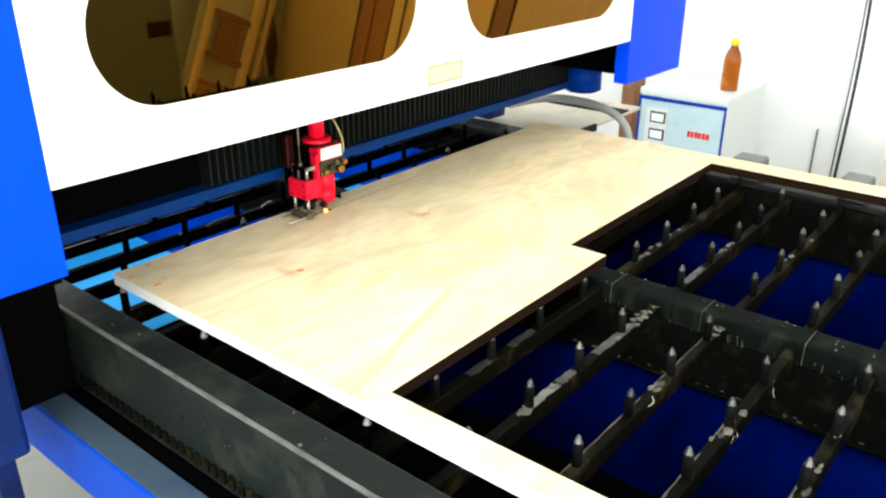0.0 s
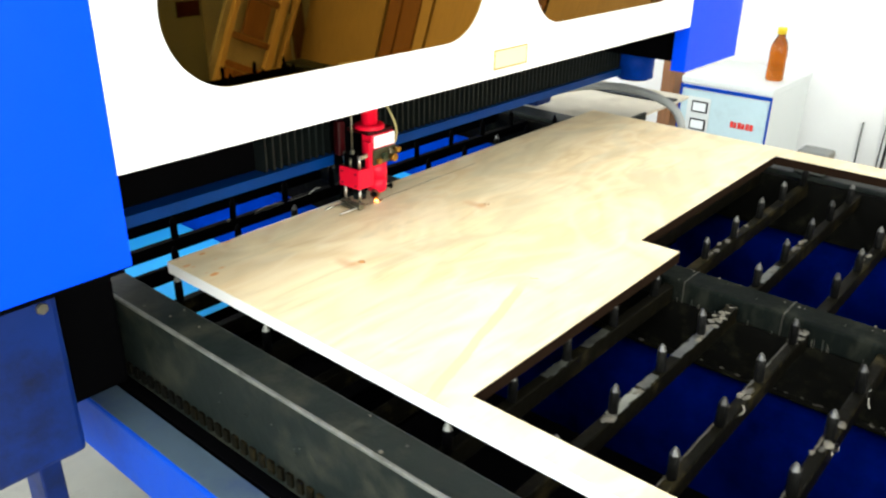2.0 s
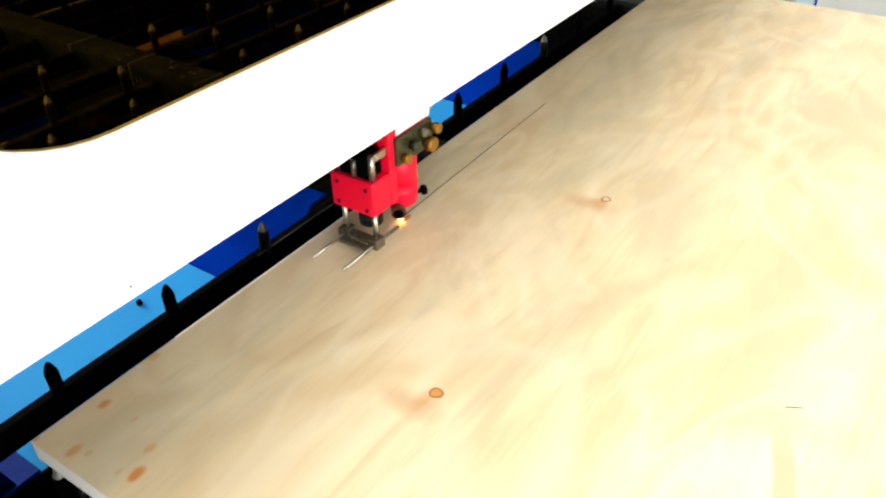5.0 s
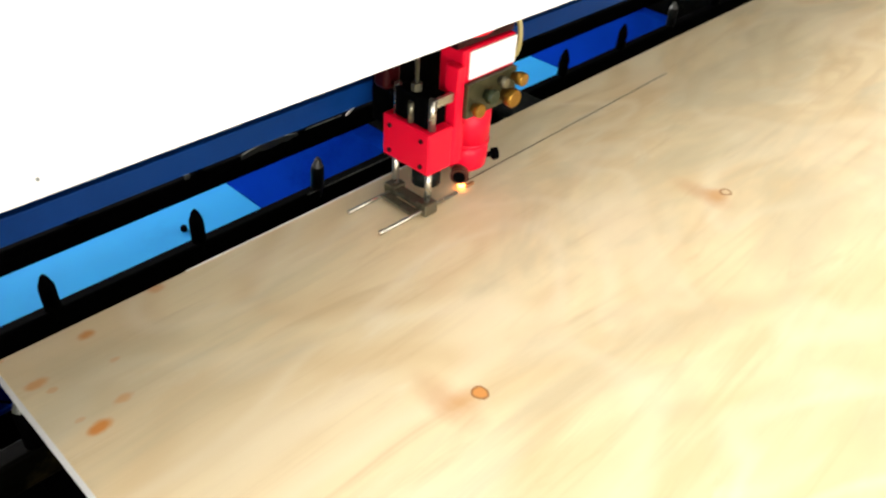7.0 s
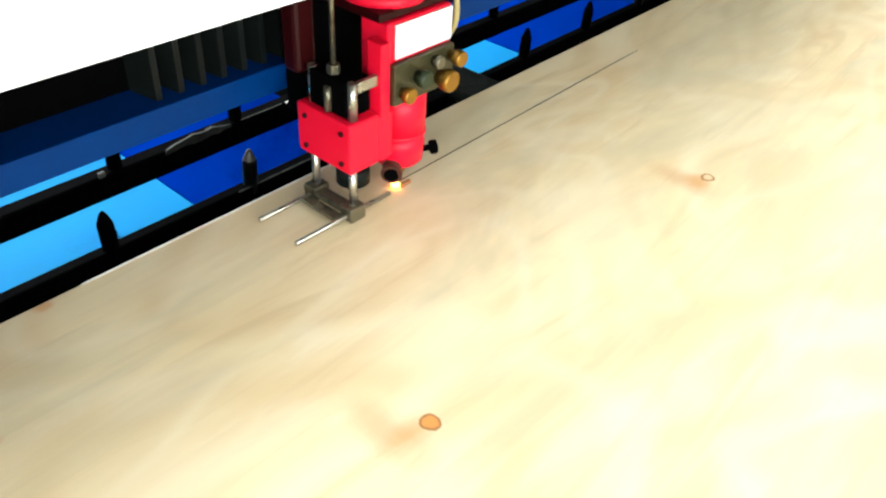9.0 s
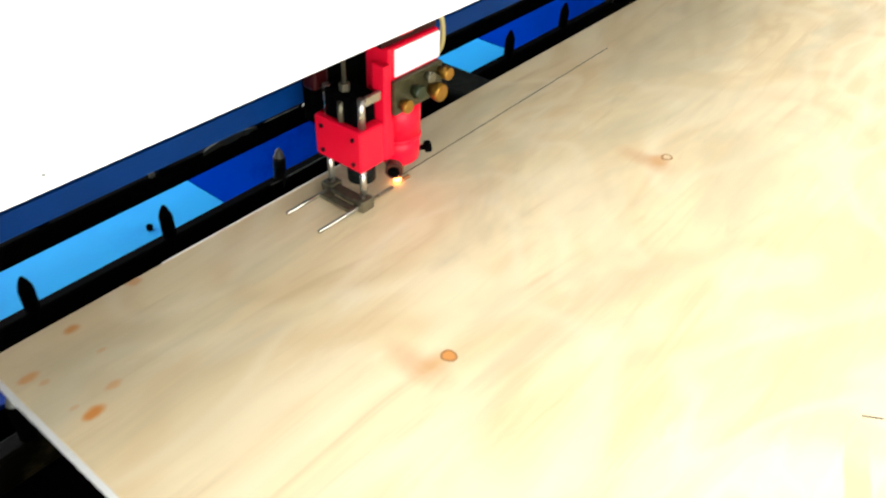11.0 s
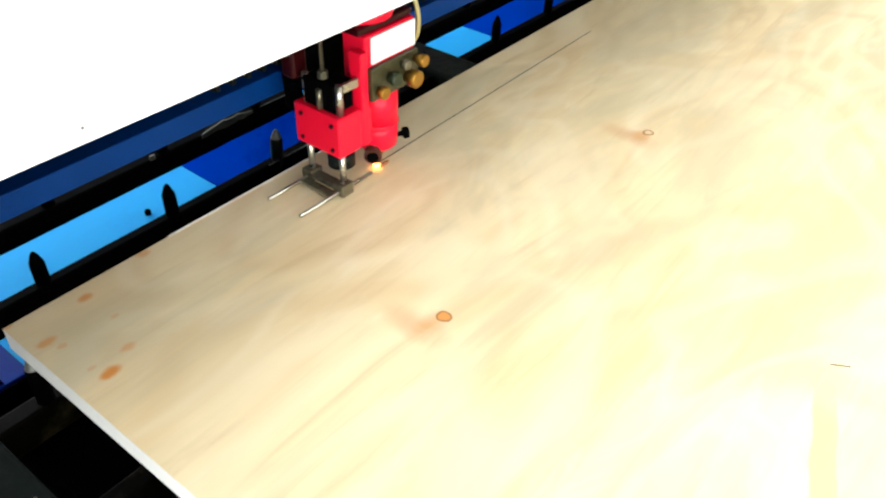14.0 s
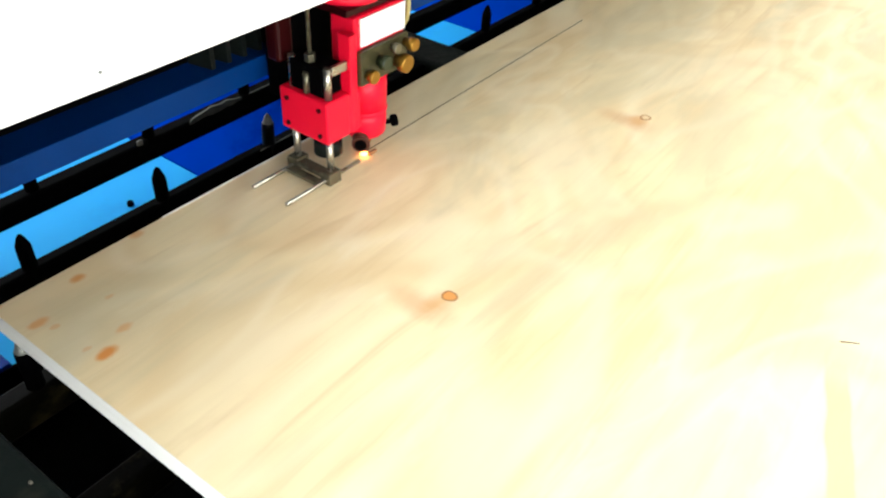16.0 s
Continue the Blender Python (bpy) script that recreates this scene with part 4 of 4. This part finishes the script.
# ---- far side of the machine ----
for y0, y1 in ((-0.572, -0.505), (-0.795, -0.738)):
    part("clamp", box(1.232, 1.292, y0, y1, 0.8005, 0.850, 0.006), M["grey"], bed, "grey clamp block")
part("shelf_plate", box(1.31, 1.80, 0.0, 0.45, 0.775, 0.785, 0.002), M["beige"], bed, "dusty beige metal side plate")
part("plate_edge", box(1.302, 1.50, -0.012, -0.001, 0.77, 0.792, 0.002), M["iron"], bed)
part("plate_strap", box(1.66, 1.72, 0.0, 0.45, 0.7855, 0.79, 0.001), M["slate"], bed)
hose = tube([(1.50, 0.30, 0.80), (1.47, 0.18, 0.845), (1.44, 0.04, 0.868), (1.41, -0.08, 0.866), (1.40, -0.145, 0.842), (1.395, -0.172, 0.79), (1.39, -0.18, 0.72)], 0.011, "drag_hose", M["hose"], None)
tagged(hose, "grey hose bent over the machine side", "hose")
motor = part("drive_motor", rod((1.42, 0.0, 0.905), (1.42, 0.0, 0.985), 0.050, seg=28), M["rail_blue"], gantry, "round blue drive motor")
part("motor_cap", rod((1.42, 0.0, 0.900), (1.42, 0.0, 0.905), 0.040, seg=28), M["slate"], motor)

# ---- along the far wall ----
def stabilizer():
    ob = thing("voltage_stabilizer", (2.46, 0.14, 0), "pale grey voltage stabilizer with blue edges", "power unit")
    part("body", box(0, 0.42, -0.178, 0.178, 0.02, 0.672, 0.004), M["lightgrey"], ob)
    part("front_panel", box(-0.002, 0.0, -0.172, 0.172, 0.03, 0.65, 0.0005), M["pale_blue"], ob, "pale blue front panel")
    part("lid", box(-0.004, 0.424, -0.182, 0.182, 0.6725, 0.70, 0.004), M["lightgrey"], ob)
    for y0, y1, z0, z1 in ((-0.181, 0.181, 0.654, 0.668), (0.174, 0.181, 0.03, 0.654), (-0.181, -0.174, 0.03, 0.654)):
        part("blue_trim", box(-0.006, 0.0, y0, y1, z0, z1, 0.001), M["rail_blue"], ob, "blue edge strip")
    panel = part("meter_panel", box(-0.005, -0.0021, 0.05, 0.145, 0.45, 0.625, 0.001), M["lightgrey"], ob)
    for z in (0.565, 0.495):
        part("meter", box(-0.008, -0.004, 0.060, 0.125, z, z + 0.045, 0.001), M["cable"], panel)
        part("meter_face", box(-0.0095, -0.008, 0.066, 0.119, z + 0.006, z + 0.039, 0.0005), M["screen"], panel)
    for k, (w, h) in enumerate(((0.012, 0.024), (0.010, 0.022), (0.013, 0.024), (0.010, 0.022), (0.012, 0.024), (0.013, 0.023))):
        y = -0.038 - 0.0152 * k
        part("name_bar", box(-0.0045, -0.002, y - w, y, 0.530, 0.530 + h, 0.0005), M["red_print"], ob, "red lettering bar")
    for y in (-0.14, 0.14):
        part("foot", box(0.03, 0.39, y - 0.02, y + 0.02, 0.0, 0.02), M["black"], ob)


stabilizer()


def bottle():
    ob = thing("oil_bottle", (2.62, 0.022, 0.70), "amber plastic bottle of oil with a yellow cap", "bottle")
    part("bottle_body", lathe([(0.030, 0.0), (0.033, 0.006), (0.033, 0.05), (0.0315, 0.072), (0.033, 0.095), (0.032, 0.122), (0.026, 0.146), (0.015, 0.164), (0.013, 0.176)], 24), M["amber"], ob)
    part("cap", lathe([(0.0165, 0.174), (0.0165, 0.194), (0.0145, 0.198)], 20), M["cap"], ob)


bottle()
tagged(part("timber_post", box(2.62, 2.72, 0.425, 0.485, 0, 2.1, 0.004), M["wood"]), "brown timber post standing by the wall", "post")
cab = tube([(2.93, -0.30, 2.4), (2.93, -0.33, 1.6), (2.92, -0.36, 1.1), (2.92, -0.37, 0.75), (2.92, -0.36, 0.3), (2.92, -0.36, 0.01)], 0.0055, "wall_cable", M["cable"], None)
tagged(cab, "black cable hanging down the white wall", "cable")
cab2 = tube([(2.93, -0.315, 2.4), (2.935, -0.34, 1.6), (2.93, -0.345, 1.1), (2.93, -0.35, 0.75), (2.93, -0.34, 0.4), (2.93, -0.34, 0.01)], 0.0025, "wall_wire", M["cable"], None)
tagged(cab2, "thin dark wire beside the hanging cable", "wire")
tagged(part("wall_conduit", box(2.935, 2.949, -0.259, -0.254, 0.0, 0.52, 0.001), M["grey"]), "short grey conduit strip on the white wall", "conduit")
tagged(part("storage_box", box(2.40, 2.62, -0.90, -0.615, 0.0, 0.60, 0.006), M["beige"]), "beige box standing by the wall", "box")

# ---- timber store behind the camera, mirrored in the tinted windows ----
def mirrored_store():
    cup = thing("tool_cupboard", (1.70, -3.45, 0), "grey metal cupboard with a dull red strip", "cupboard")
    part("body", box(-0.28, 0.26, -0.2, 0.2, 0.0, 1.9, 0.006), M["grey"], cup)
    part("name_strip", box(0.10, 0.24, 0.2005, 0.204, 0.72, 0.80), M["red_dark"], cup, "red strip")
    fr = thing("cabinet_carcass", (1.78, -3.18, 0.01), "unfinished timber cabinet carcass leaning to one side", "cabinet")
    fr.rotation_euler = (0, radians(24), 0)
    for x, w in ((0.0, 0.035), (0.30, 0.05), (0.40, 0.03)):
        part("stile", box(x, x + w, -0.03, 0.0, 0.18, 1.9, 0.003), M["wood_pale"], fr)
    for z in (0.36, 0.50, 0.66, 0.90, 1.4, 1.84):
        part("rail", box(0.036, 0.30, -0.028, -0.002, z, z + 0.035, 0.003), M["wood"], fr)
    part("panel", box(0.10, 0.25, -0.024, -0.006, 0.70, 0.895), M["wood"], fr, "dark reddish panel")
    for x in (0.045, 0.115, 0.20):
        part("drawer_front", box(x, x + 0.062, -0.026, -0.004, 0.40, 0.495, 0.003), M["wood"], fr)
    part("back", box(0.0, 0.43, -0.10, -0.08, 0.30, 1.9), M["beige"], fr)
    for i, (x, w, h, mt) in enumerate(((2.62, 0.30, 1.9, "wood_pale"), (2.86, 0.10, 2.2, "wood"))):
        ob = tagged(part("timber_board", box(-w / 2, w / 2, -0.012, 0.012, 0, h, 0.002), M[mt]), "tall timber board leaning on the wall", "board", "boards leaning on the wall")
        ob.location = (x, -3.5, 0.01)
        ob.rotation_euler = (radians(7), 0, 0)
    for i in range(9):
        w = (0.62, 0.09, 0.12, 0.07, 0.55, 0.09, 0.5, 0.1, 0.6)[i]
        y = (-2.75, -2.36, -2.24, -2.13, -1.79, -1.44, -1.12, -0.79, -0.42)[i] - 0.25
        mt = ("wood_pale", "wood", "wood", "wood_pale", "wood_pale", "wood", "wood_pale", "wood", "wood_pale")[i]
        if y > -0.95:
            continue
        ob = tagged(part("timber_board", box(-0.012, 0.012, -w / 2, w / 2, 0, 2.2 - 0.1 * (i % 3), 0.002), M[mt]), "timber board leaning on the white wall", "board", "boards leaning on the wall")
        ob.location = (2.70, y - 0.16, 0.01)
        ob.rotation_euler = (radians(-13), radians(6), 0)
    lo = tagged(part("timber_stack", box(1.3, 2.2, -2.6, -2.3, 0.0, 0.32, 0.01), M["wood"]), "low stack of brown timber on the floor", "timber")


mirrored_store()


# ---- what moves ----
def motions():
    rows = [(0.0, 0.3945), (2.0, 0.3835), (4.0, 0.3710), (6.0, 0.3550), (8.0, 0.3385), (11.0, 0.3190), (14.0, 0.3000), (16.0, 0.2875)]
    walk(head, [(t, pose(x, cut_y(x), TOP)) for t, x in rows])
    walk(fresh_cut, [(t, pose(x + 0.0055, cut_y(x + 0.0055), TOP, 0, 0, 0.6)) for t, x in rows])


motions()
